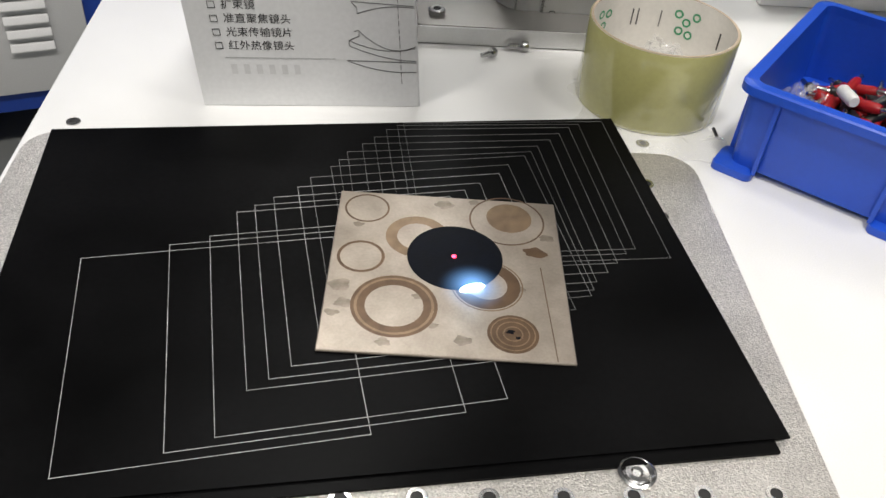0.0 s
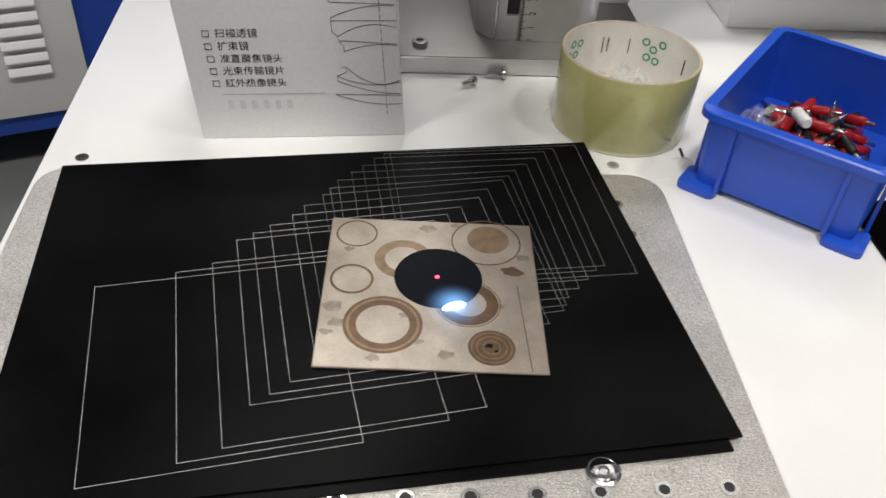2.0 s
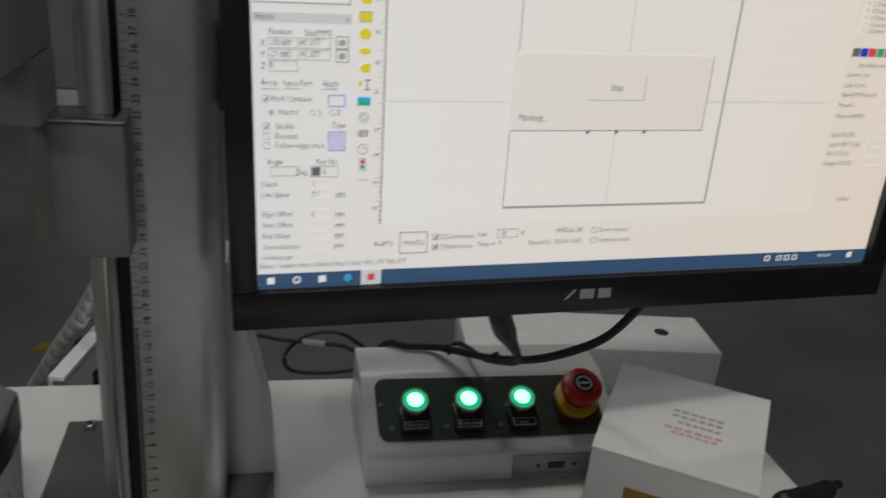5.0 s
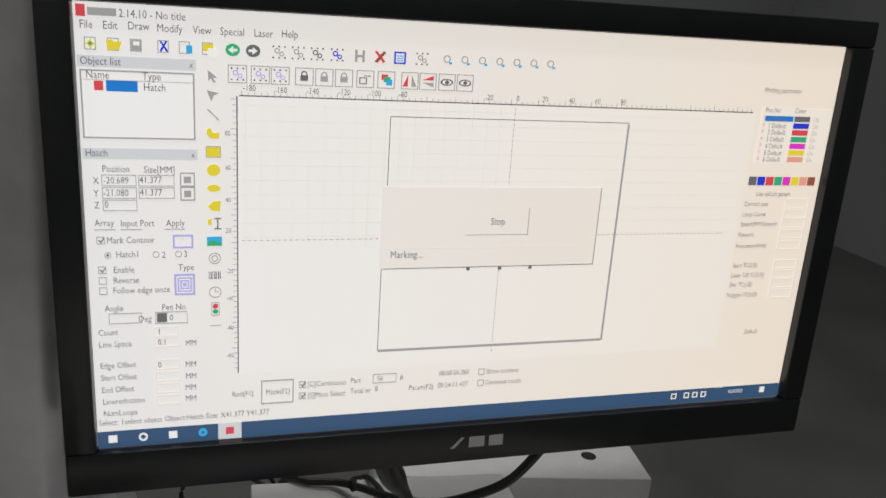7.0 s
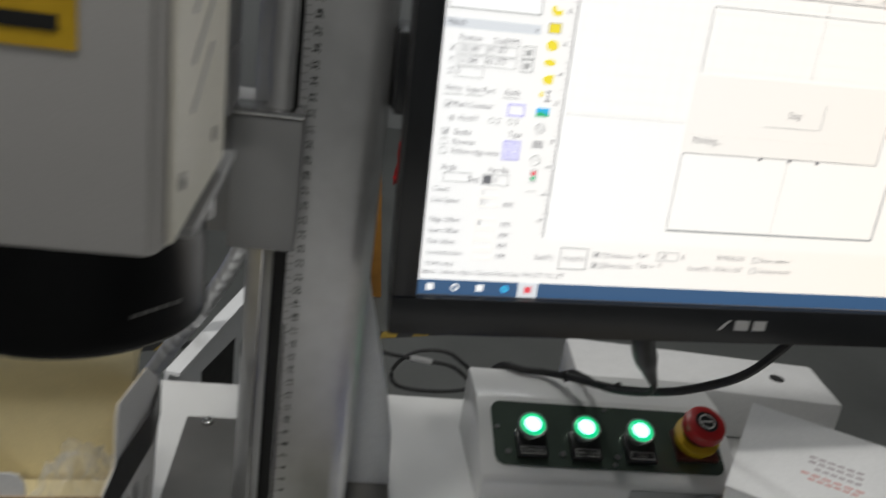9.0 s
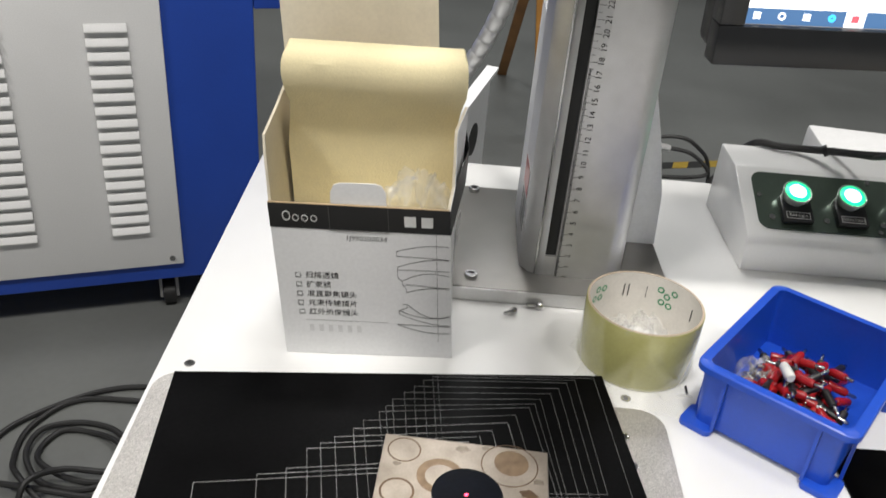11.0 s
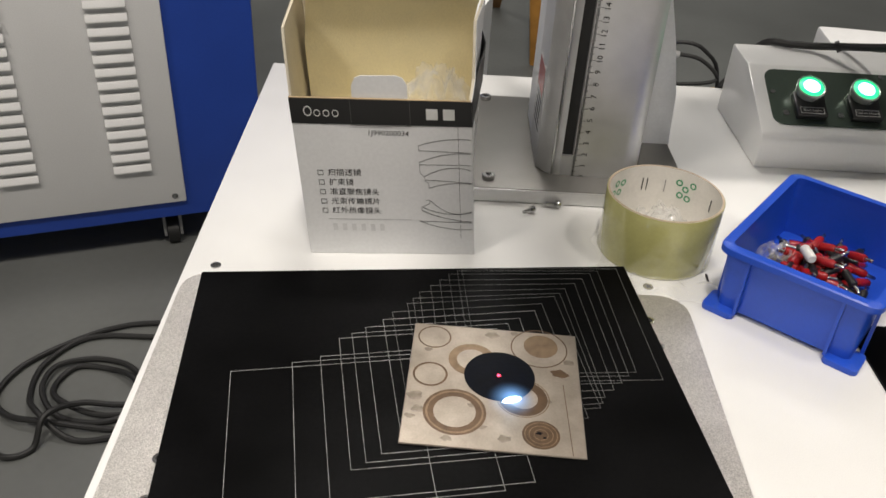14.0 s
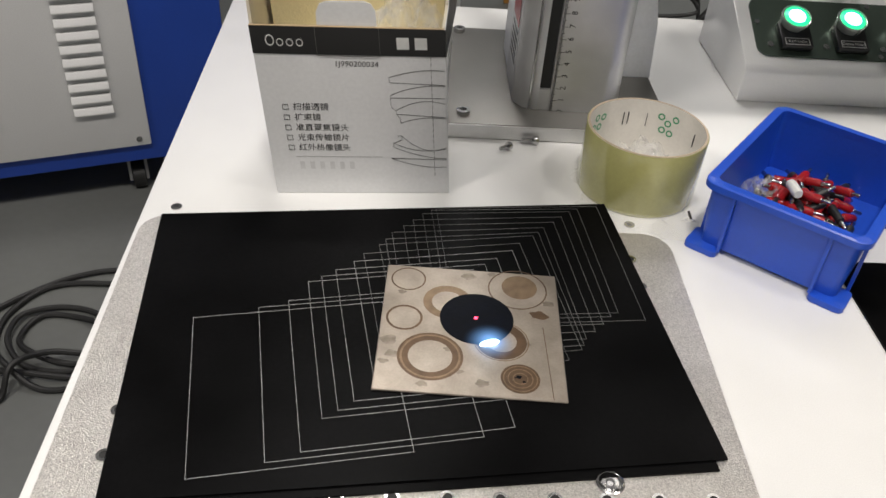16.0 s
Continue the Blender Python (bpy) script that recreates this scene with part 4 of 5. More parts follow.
# ---- monitor ----
SW, SH = 0.4335, 0.2335
mon = thing("monitor", pose(0.5606, 0.1045, 0.2474, 0.4, -1.8, 2.4), "black flat monitor showing marking software", "monitor")
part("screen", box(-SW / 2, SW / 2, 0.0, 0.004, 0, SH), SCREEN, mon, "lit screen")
BZ = 0.0162
part("bezel_bottom", box(-SW / 2 - BZ, SW / 2 + BZ, -0.006, 0.012, -0.0257, -0.0004, 0.0015), BEZEL, mon)
part("bezel_top", box(-SW / 2 - BZ, SW / 2 + BZ, -0.006, 0.012, SH + 0.0004, SH + 0.016, 0.0015), BEZEL, mon)
for sx in (-1, 1):
    a_, b_ = sorted((sx * (SW / 2 + 0.0004), sx * (SW / 2 + BZ)))
    part("bezel_side", box(a_, b_, -0.006, 0.012, -0.0003, SH + 0.0003, 0.0012), BEZEL, mon)
part("back_shell", box(-SW / 2 - BZ + 0.002, SW / 2 + BZ - 0.002, 0.0122, 0.040, -0.022, SH + 0.014, 0.006), BEZEL, mon)
part("maker_mark", joined(prism([(-0.018, -0.0155), (-0.0155, -0.0155), (-0.0095, -0.0085), (-0.0115, -0.0085)], -0.0064, -0.0061, "y"), box(-0.0065, 0.0035, -0.0064, -0.0061, -0.0155, -0.0085), box(0.0065, 0.0155, -0.0064, -0.0061, -0.0155, -0.0085)), INK_GREY, mon, "plain grey maker's mark")
part("mount_arm", box(-0.236, -0.05, 0.0402, 0.052, 0.10, 0.15, 0.002), BEZEL, mon)
part("mount_clamp", box(-0.236, -0.224, 0.0522, 0.11, 0.10, 0.15, 0.001), BEZEL, mon)

# ---- cables from the monitor ----
plug = thing("video_cable", pose(0, 0, 0), "black video cable hanging from the monitor over the control box", "cable")
part("plug", tube([(0.506, 0.130, 0.228), (0.513, 0.136, 0.200), (0.523, 0.143, 0.180), (0.534, 0.150, 0.162)], [0.0086] * 11 + [0.0080, 0.0072, 0.0062, 0.0054, 0.0048, 0.0042, 0.0038, 0.0036], 12), BLACK_PLASTIC, plug)
part("cord", tube([(0.534, 0.150, 0.163), (0.539, 0.157, 0.152), (0.543, 0.180, 0.135), (0.541, 0.250, 0.098), (0.540, 0.302, 0.080), (0.536, 0.345, 0.06), (0.53, 0.40, 0.0), (0.53, 0.44, -0.2)], 0.0026), BLACK_RUBBER, plug)
loop = thing("power_cable", pose(0, 0, 0), "thick black cable looping from the monitor across the control box", "cable")
part("cord", tube([(0.622, 0.135, 0.215), (0.617, 0.136, 0.203), (0.606, 0.150, 0.175), (0.590, 0.165, 0.155), (0.565, 0.190, 0.132), (0.545, 0.245, 0.102), (0.520, 0.300, 0.0805), (0.505, 0.318, 0.0735), (0.485, 0.322, 0.0725), (0.465, 0.335, 0.068), (0.455, 0.36, 0.03), (0.45, 0.41, -0.05), (0.44, 0.44, -0.3)], 0.0035), BLACK_RUBBER, loop)
for p in ((0.520, 0.300, 0.0805), (0.548, 0.238, 0.106)):
    part("cable_tie", moved(joined(ring(0.0034, 0.0054, -0.002, 0.002, 14), box(0.004, 0.009, -0.001, 0.001, -0.0015, 0.0015)), pose(*p, 60, 0, 70)), BLACK_PLASTIC, loop)
solid("thin_cable", tube([(0.30, 0.43, -0.02), (0.329, 0.42, 0.031), (0.369, 0.42, 0.027), (0.405, 0.425, 0.020), (0.438, 0.425, 0.014), (0.458, 0.42, -0.006), (0.415, 0.415, -0.011), (0.376, 0.415, -0.006), (0.372, 0.418, 0.014), (0.399, 0.43, 0.029), (0.441, 0.43, 0.023), (0.47, 0.44, -0.04), (0.48, 0.45, -0.30), (0.47, 0.50, FLOOR_Z + 0.003)], 0.0022), BLACK_RUBBER, "thin black cable looped behind the table", "cable")
solid("silver_ferrite", tube([(0.388, 0.4215, 0.0240), (0.400, 0.4235, 0.0215), (0.412, 0.4250, 0.0188)], 0.0036, 10), ALU, "silver sleeve on the thin cable", "cable sleeve")
solid("open_card_box", joined(box(0.745, 0.81, 0.005, 0.007, 0.0003, 0.050), box(0.745, 0.81, 0.083, 0.085, 0.0003, 0.050), box(0.745, 0.747, 0.0072, 0.0828, 0.0003, 0.050), box(0.808, 0.81, 0.0072, 0.0828, 0.0003, 0.050), box(0.747, 0.808, 0.0072, 0.0828, 0.0003, 0.002)), mat("pale_brown_card", (0.50, 0.37, 0.27), 0.75, var=0.06, scale=30), "small open pale brown card box", "card box")
foamb = solid("foam_block", moved(joined(box(-0.14, 0.14, -0.043, 0.043, 0.0, 0.054, 0.004)), pose(0.695, 0.385, 0.0004, 0, 0, -6)), WHITE_FOAM, "white foam packing block behind the control box", "foam block")
# Dark disc on the flat top, painted for the shade in a hole.
part("recess_shade", moved(disc(0.008, 0.0541, 0.0545, 20), pose(0.085, 0.0, 0)), DARK_HOLE, foamb).matrix_local = pose(0.695, 0.385, 0.0004, 0, 0, -6)

# ---- white carton with a gold-framed window ----
gift = thing("white_carton", pose(0.5910, 0.1125, 0.0003, 0, 0, -33.5), "white card carton with a gold-framed picture window", "carton")
GW, GD, GH = 0.120, 0.108, 0.100
part("front_panel", box(0, GW, 0, 0.0015, 0, GH), CARD_WHITE, gift)
part("back_panel", box(0, GW, GD - 0.0015, GD, 0, GH + 0.018), CARD_WHITE, gift)
for x in (0, GW - 0.0015):
    part("side_panel", prism([(0.0015, 0), (GD - 0.0015, 0), (GD - 0.0015, GH + 0.018), (0.0015, GH)], x, x + 0.0015, "x"), CARD_WHITE, gift)
lid = part("lid", prism([(-0.0005, GH), (GD + 0.0005, GH + 0.0185), (GD + 0.0005, GH + 0.020), (-0.0005, GH + 0.0015)], -0.0005, GW + 0.0005, "x"), CARD_WHITE, gift)
part("seam", box(-0.0005, -0.0002, -0.0005, 0.0005, 0, GH), CARD_EDGE, gift)
FX, FZ0 = 0.029, 0.029
part("window_frame", joined(box(FX, FX + 0.064, -0.0007, -0.0002, FZ0, FZ0 + 0.008), box(FX, FX + 0.064, -0.0007, -0.0002, FZ0 + 0.0375, FZ0 + 0.0455), box(FX, FX + 0.0075, -0.0007, -0.0002, FZ0 + 0.0081, FZ0 + 0.0374), box(FX + 0.0565, FX + 0.064, -0.0007, -0.0002, FZ0 + 0.0081, FZ0 + 0.0374)), GOLD, gift, "gold printed frame")
part("window_picture", box(FX + 0.0076, FX + 0.0564, -0.0005, -0.0002, FZ0 + 0.0081, FZ0 + 0.0374), INK, gift)
part("picture_shape", moved(disc(0.0072, 0, 0.0003, 24), pose(FX + 0.036, -0.0006, FZ0 + 0.0225, 90) @ Matrix.Diagonal((0.62, 1.4, 1, 1))), mat("pink_print", (0.50, 0.10, 0.09), 0.5, var=0.4, scale=120), gift)
part("picture_shape", moved(disc(0.0046, 0, 0.0004, 20), pose(FX + 0.0345, -0.0007, FZ0 + 0.0185, 90) @ Matrix.Diagonal((0.7, 1.35, 1, 1))), LIGHT_TEXT, gift)
part("picture_shape", moved(prism([(-0.009, -0.002), (0.002, 0.006), (0.004, 0.001)], 0, 0.0002), pose(FX + 0.026, -0.0006, FZ0 + 0.024, 90)), mat("grey_green_print", (0.10, 0.15, 0.14), 0.5), gift)
STAMP_GREY, STAMP_RED = mat("faded_grey_stamp", (0.40, 0.36, 0.38), 0.6), mat("faded_red_stamp", (0.62, 0.36, 0.34), 0.6)
tilt = math.degrees(math.atan2(0.0185, GD))
for i, (x, y, w, c) in enumerate(((0.050, 0.066, 0.040, STAMP_GREY), (0.050, 0.060, 0.040, STAMP_GREY), (0.055, 0.053, 0.034, STAMP_GREY), (0.046, 0.045, 0.046, STAMP_RED), (0.052, 0.040, 0.036, STAMP_RED))):
    for k in range(6):
        st = part("stamp", box(0, w / 8, -0.0013, 0.0013, 0, 0.00015), c, lid)
        st.matrix_local = pose(x + k * w / 6, 0, GH + 0.0016, tilt) @ pose(0, y, 0)

# measuring tape end beside it, dark gun-shaped tool
solid("yellow_strip", moved(box(0, 0.014, 0, 0.075, 0.0, 0.0012), pose(0.688, 0.030, 0.0003, 0, 0, -34)), YELLOW, "yellow measuring strip beside the carton", "strip")
solid("black_tool", tube([(0.755, 0.115, 0.020), (0.785, 0.125, 0.020), (0.815, 0.135, 0.018), (0.845, 0.150, 0.016), (0.862, 0.158, 0.014)], [0.006] * 5 + [0.012, 0.014, 0.014, 0.013, 0.013, 0.013, 0.012, 0.012, 0.011, 0.010, 0.010, 0.009, 0.009, 0.008, 0.006, 0.004], 12), BLACK_PLASTIC, "black plastic hand tool lying on the table", "hand tool")

# ---- round connector, pouch, device, sheet and hinge block ----
conn = thing("round_connector", pose(0.5615, 0.130, 0.0149) @ Matrix.Diagonal((1.18, 1.12, 1.18, 1)), "dark metal round plug connector on its cable", "connector")
RX = pose(0, 0, 0, 90, 0, 9)
DARK_METAL = mat("dark_knurled_metal", (0.06, 0.055, 0.05), 0.38, metal=0.8, var=0.2, scale=200)
part("coupling", moved(lathe([(0, -0.006), (0.0105, -0.006), (0.0122, -0.004), (0.0122, 0.004), (0.0105, 0.006), (0, 0.006)], 28), RX), DARK_METAL, conn)
part("shell", moved(lathe([(0, 0.006), (0.0090, 0.0062), (0.0090, 0.024), (0, 0.024)], 28), RX), DARK_METAL, conn)
part("nut", moved(lathe([(0, 0.024), (0.0108, 0.0242), (0.0108, 0.034), (0.0085, 0.036), (0.0085, 0.040), (0.0112, 0.0415), (0.0112, 0.050), (0.0070, 0.053), (0, 0.053)], 8), RX), DARK_METAL, conn)
part("cable", tube([(0.008, -0.052, -0.001), (0.010, -0.066, -0.006), (0.008, -0.085, -0.009), (0.005, -0.10, -0.0092)], 0.0032), BLACK_RUBBER, conn)
for a_ in (40, 150):
    part("brass_pin", moved(box(-0.0008, 0.0008, -0.0006, 0.0006, 0.008, 0.014), RX @ pose(0, 0, 0, 0, 0, a_) @ pose(0.0093, 0, 0)), YELLOW, conn)
pouch = thing("black_pouch", pose(0.580, 0.037, 0.0003, 0, 0, 12), "small black printed pouch lying flat", "pouch")
part("pouch", moved(box(-0.0205, 0.0205, -0.034, 0.036, 0, 0.0022, 0.001), Matrix(((1, 0.14, 0, 0), (0, 1, 0, 0), (0, 0, 1, 0), (0, 0, 0, 1)))), BLACK_RUBBER, pouch)
part("print", moved(disc(0.0085, 0.0022, 0.0028, 20), pose(0.004, 0.004, 0)), LIGHT_TEXT, pouch)
part("print", moved(disc(0.0040, 0.0022, 0.0028, 16), pose(0.006, -0.012, 0)), LIGHT_TEXT, pouch)
part("print", joined(*[moved(box(-0.0016, 0.0016, -0.004, 0.004, 0.0022, 0.0027), pose(-0.004 + 0.003 * math.sin(k), 0.020 + 0.003 * k, 0, 0, 0, 40 * k)) for k in range(4)]), GREEN, pouch)
dev = thing("green_device", pose(0.655, 0.008, 0.0003, 0, 0, -16), "flat device with a green frame and dark screen", "device")
part("frame", prism(rounded_rect(-0.045, 0.075, -0.060, 0.036, 0.012), 0, 0.009, b=0.001), GREEN, dev)
part("dark_face", prism(rounded_rect(-0.036, 0.066, -0.052, 0.028, 0.008), 0.009, 0.0098), BLACK_PLASTIC, dev)
solid("spare_black_sheet", prism([(0.430, -0.017), (0.600, -0.013), (0.598, -0.235), (0.430, -0.235)], 0.0003, 0.0018), BLACK_SHEET, "spare black sheet lying on the table", "metal sheet")
hinge = thing("hinge_block", pose(0.4870, -0.0170, 0.0019, 0, 0, -11), "dirty cream metal block with a hinge and chipped paint", "hinge block")
SKEW = Matrix(((1, -0.115, 0, 0), (0, 1, 0, 0), (0, 0, 1, 0), (0, 0, 0, 1)))
part("leaf", moved(prism([(-0.002, 0), (0.002, 0.003), (0.16, 0.003), (0.16, -0.16), (-0.002, -0.16)], 0.016, 0.026, b=0.0018), SKEW), DIRTY_WHITE, hinge)
part("lower_leaf", moved(box(0.006, 0.155, -0.155, -0.004, 0, 0.0085, 0.001), SKEW), DIRTY_WHITE, hinge)
# Black block fills the hinge gap, standing in for the shade inside it.
part("core", moved(box(-0.004, 0.15, -0.155, -0.010, 0.0086, 0.0159), SKEW), BLACK_PLASTIC, hinge)
part("hinge_strip", moved(box(-0.0166, -0.0070, -0.158, -0.012, 0.0, 0.0135, 0.0035, 3), SKEW), DIRTY_WHITE, hinge)
for y0, y1 in ((-0.0650, -0.0370), (-0.1230, -0.0945), (-0.1590, -0.1500)):
    wrap = [(-0.0125, 0.006), (-0.0132, 0.014), (-0.0105, 0.0205), (-0.0060, 0.0252), (-0.0018, 0.0268), (0.002, 0.0264), (0.002, 0.010), (-0.004, 0.006)]
    kn = part("knuckle", moved(prism(wrap, y0, y1, "y", 0.0012), SKEW), DIRTY_WHITE, hinge)
    for k in range(4):
        part("weld_bead", moved(box(-0.0010, 0.0016, y0 + 0.004 + 0.005 * k, y0 + 0.0068 + 0.005 * k, 0.0262, 0.0276, 0.0005, 1), SKEW), DIRTY_WHITE, kn)
CHIP = mat("chipped_dark_metal", (0.035, 0.032, 0.03), 0.5, var=0.4, scale=150)


def chip(x, y, r, seed, wide=1.25):
    pts = []
    for k in range(26):
        a = 2 * math.pi * k / 26
        q = r * (1 + 0.7 * noise.noise(Vector((1.4 * math.cos(a) + seed * 2.3, 1.4 * math.sin(a), seed))) + 0.2 * noise.noise(Vector((4 * math.cos(a), 4 * math.sin(a), seed))))
        pts.append((x + q * math.cos(a) * wide, y + q * math.sin(a) * 0.8))
    part("chip", prism(pts, 0.0259, 0.0262), CHIP, hinge)


for n, (x, y, r, w) in enumerate(((0.040, -0.044, 0.0072, 1.5), (0.047, -0.047, 0.003, 1.2), (0.018, -0.035, 0.0022, 1.4), (0.015, -0.050, 0.0030, 1.2), (0.020, -0.047, 0.0015, 1.0), (0.011, -0.045, 0.0014, 1.0), (0.024, -0.055, 0.0013, 1.2),
                                 (0.053, -0.057, 0.0026, 1.1), (0.049, -0.060, 0.0014, 1.0), (0.036, -0.056, 0.0012, 1.3), (0.070, -0.030, 0.0040, 1.4), (0.062, -0.062, 0.0016, 1.2))):
    chip(x, y, r, n + 3, w)
for k in range(7):
    part("crack", thin_bar((0.006 + 0.006 * k, -0.0620 + 0.0007 * k + 0.0006 * (k % 2)), (0.0105 + 0.006 * k, -0.0615 + 0.0007 * k), 0.0004, 0.0259, 0.0261), CHIP, hinge)

# loose screws on the table
def loose_screw(x, y, a_, s=1.0):
    t = thing("loose_screw", pose(x, y, 0.0028 * s, 0, 90, a_), "small loose steel screw lying on the table", "screw", "loose screws")
    part("shank", moved(lathe([(0, 0)] + [(0.0011 * s if k % 2 else 0.0014 * s, 0.0006 * s * k) for k in range(1, 12)] + [(0, 0.0072 * s)], 10), pose(0, 0, 0)), CHROME, t)
    part("screw_head", moved(lathe([(0, -0.003 * s), (0.0022 * s, -0.003 * s), (0.0026 * s, -0.0024 * s), (0.0026 * s, 0), (0, 0)], 14), pose(0, 0, 0)), CHROME, t)


loose_screw(0.2285, 0.1065, 215, 1.15)
loose_screw(0.2490, 0.1165, 180, 1.3)
solid("black_sliver", moved(box(-0.0007, 0.0007, -0.0042, 0.0042, 0, 0.0012), pose(0.3485, 0.030, 0.0003, 0, 0, -4)), BLACK_PLASTIC, "thin black plastic sliver on the table", "sliver")
loose_screw(0.4905, 0.0385, 40, 0.9)

# ---- blue and grey cabinet with louvres ----
cbn = thing("power_cabinet", pose(-0.363, 1.052, FLOOR_Z, 0, 0, 20.3), "blue metal cabinet with a louvred grey front panel", "cabinet")
part("body", box(-0.79, 0.166, 0.011, 0.60, 0.089, 1.05, 0.004), BLUE_PAINT, cbn)
part("upper_hood", box(0.1662, 0.232, 0.012, 0.50, 0.660, 1.05, 0.004), BLUE_PAINT, cbn)
part("hood_strip", box(0.2322, 0.255, 0.013, 0.05, 0.711, 1.05), PANEL_PAINT, cbn)
pan = part("front_panel", box(-0.62, 0.0, 0.0, 0.0105, 0.130, 0.729, 0.003), PANEL_PAINT, cbn, "light grey steel front panel")
louvre = mesh_of("louvre", prism([(-0.0005, -0.008), (-0.010, -0.008), (-0.0105, -0.0045), (-0.004, 0.006), (-0.0005, 0.008)], -0.036, 0.036, "x", 0.0012), PANEL_PAINT)
for cx in (-0.095, -0.304, -0.513):
    for i in range(17):
        piece("louvre", louvre, pan, pose(cx, 0.0002, 0.222 + 0.0257 * i))
for z in (0.711, 0.147):
    part("panel_screw", moved(disc(0.006, 0, 0.003, 14), pose(-0.022, 0.0, z, 90)), CHROME, pan)
for x, y in ((-0.035, 0.06), (-0.68, 0.06), (-0.035, 0.53), (-0.68, 0.53)):
    cst = part("caster", joined(moved(disc(0.030, -0.012, 0.012, 24), pose(x, y, 0.0302, 0, 90, 0))), BLACK_RUBBER, cbn)
    part("fork", joined(box(x - 0.020, x - 0.014, y - 0.02, y + 0.02, 0.025, 0.086), box(x + 0.014, x + 0.020, y - 0.02, y + 0.02, 0.025, 0.086), box(x - 0.03, x + 0.03, y - 0.03, y + 0.03, 0.0862, 0.0888)), ALU_MATT, cst)

# cable coiled on the floor
FZ = FLOOR_Z + 0.0065
CABLES = ([(-0.137, 0.810, FZ), (-0.356, 0.799, FZ), (-0.443, 0.776, FZ), (-0.511, 0.725, FZ), (-0.567, 0.657, FZ), (-0.579, 0.583, FZ), (-0.536, 0.533, FZ + 0.006), (-0.461, 0.517, FZ + 0.013), (-0.344, 0.519, FZ), (-0.134, 0.534, FZ)],
          [(-0.136, 0.764, FZ), (-0.344, 0.757, FZ), (-0.476, 0.745, FZ), (-0.530, 0.668, FZ), (-0.523, 0.588, FZ), (-0.479, 0.525, FZ + 0.026), (-0.419, 0.494, FZ), (-0.347, 0.504, FZ), (-0.216, 0.565, FZ)],
          [(-0.298, 0.606, FZ), (-0.352, 0.651, FZ), (-0.394, 0.680, FZ), (-0.454, 0.687, FZ), (-0.504, 0.656, FZ + 0.006), (-0.505, 0.597, FZ + 0.006), (-0.463, 0.546, FZ), (-0.405, 0.531, FZ), (-0.357, 0.544, FZ), (-0.334, 0.577, FZ), (-0.354, 0.627, FZ + 0.013), (-0.411, 0.663, FZ), (-0.472, 0.663, FZ), (-0.490, 0.607, FZ), (-0.450, 0.561, FZ + 0.012), (-0.379, 0.550, FZ), (-0.267, 0.575, FZ), (-0.094, 0.605, FZ)],
          [(-0.781, 0.669, FZ), (-0.656, 0.607, FZ), (-0.596, 0.568, FZ + 0.013), (-0.560, 0.525, FZ), (-0.539, 0.470, FZ), (-0.502, 0.449, FZ), (-0.469, 0.470, FZ), (-0.456, 0.505, FZ + 0.039), (-0.419, 0.550, FZ + 0.026), (-0.348, 0.565, FZ + 0.012), (-0.216, 0.585, FZ + 0.012), (-0.064, 0.626, FZ)])
for pts in CABLES:
    solid("floor_cable", tube(pts, 0.0052, 8, 10), BLACK_RUBBER, "black cable lying in loops on the grey floor", "cable", group="cables on the floor")

# wooden trestle far behind, with a red bag on it
trestle = thing("wooden_trestle", pose(0.470, 2.27, FLOOR_Z), "narrow orange wooden trestle standing behind the table", "trestle")
part("front_leg", moved(box(-0.018, 0.018, -0.014, 0.014, 0, 0.74, 0.003), Matrix(((1, 0, -0.10, 0.012), (0, 1, 0.08, 0), (0, 0, 1, 0), (0, 0, 0, 1)))), WOOD, trestle)
# The back leg's shade is put into a darker copy of the wood colour.
part("back_leg", moved(box(-0.018, 0.018, -0.014, 0.014, 0, 0.74, 0.003), Matrix(((1, 0, 0.10, -0.10), (0, 1, -0.60, 0.60), (0, 0, 1, 0), (0, 0, 0, 1)))), mat("shaded_wood", (0.20, 0.10, 0.035), 0.55, var=0.2, scale=20), trestle)
part("top_beam", box(-0.09, -0.01, 0.03, 0.17, 0.7402, 0.775, 0.003), WOOD, trestle)
bag = crumple("red_bag", 0.0, 0.0, 0.0, 0.090, 0.165, 0.05, 15, RED_PLASTIC, "red plastic bag hanging on the wooden trestle", "bag", 16)
bag.matrix_world = pose(0.535, 2.245, FLOOR_Z + 0.485, 90)

# ---- what the screen shows: a window of marking software, in units of 1366 x 768 ----
def ui_mat(name, col, k=1.0):
    return glow("screen_" + name, col, 2.45 * k)


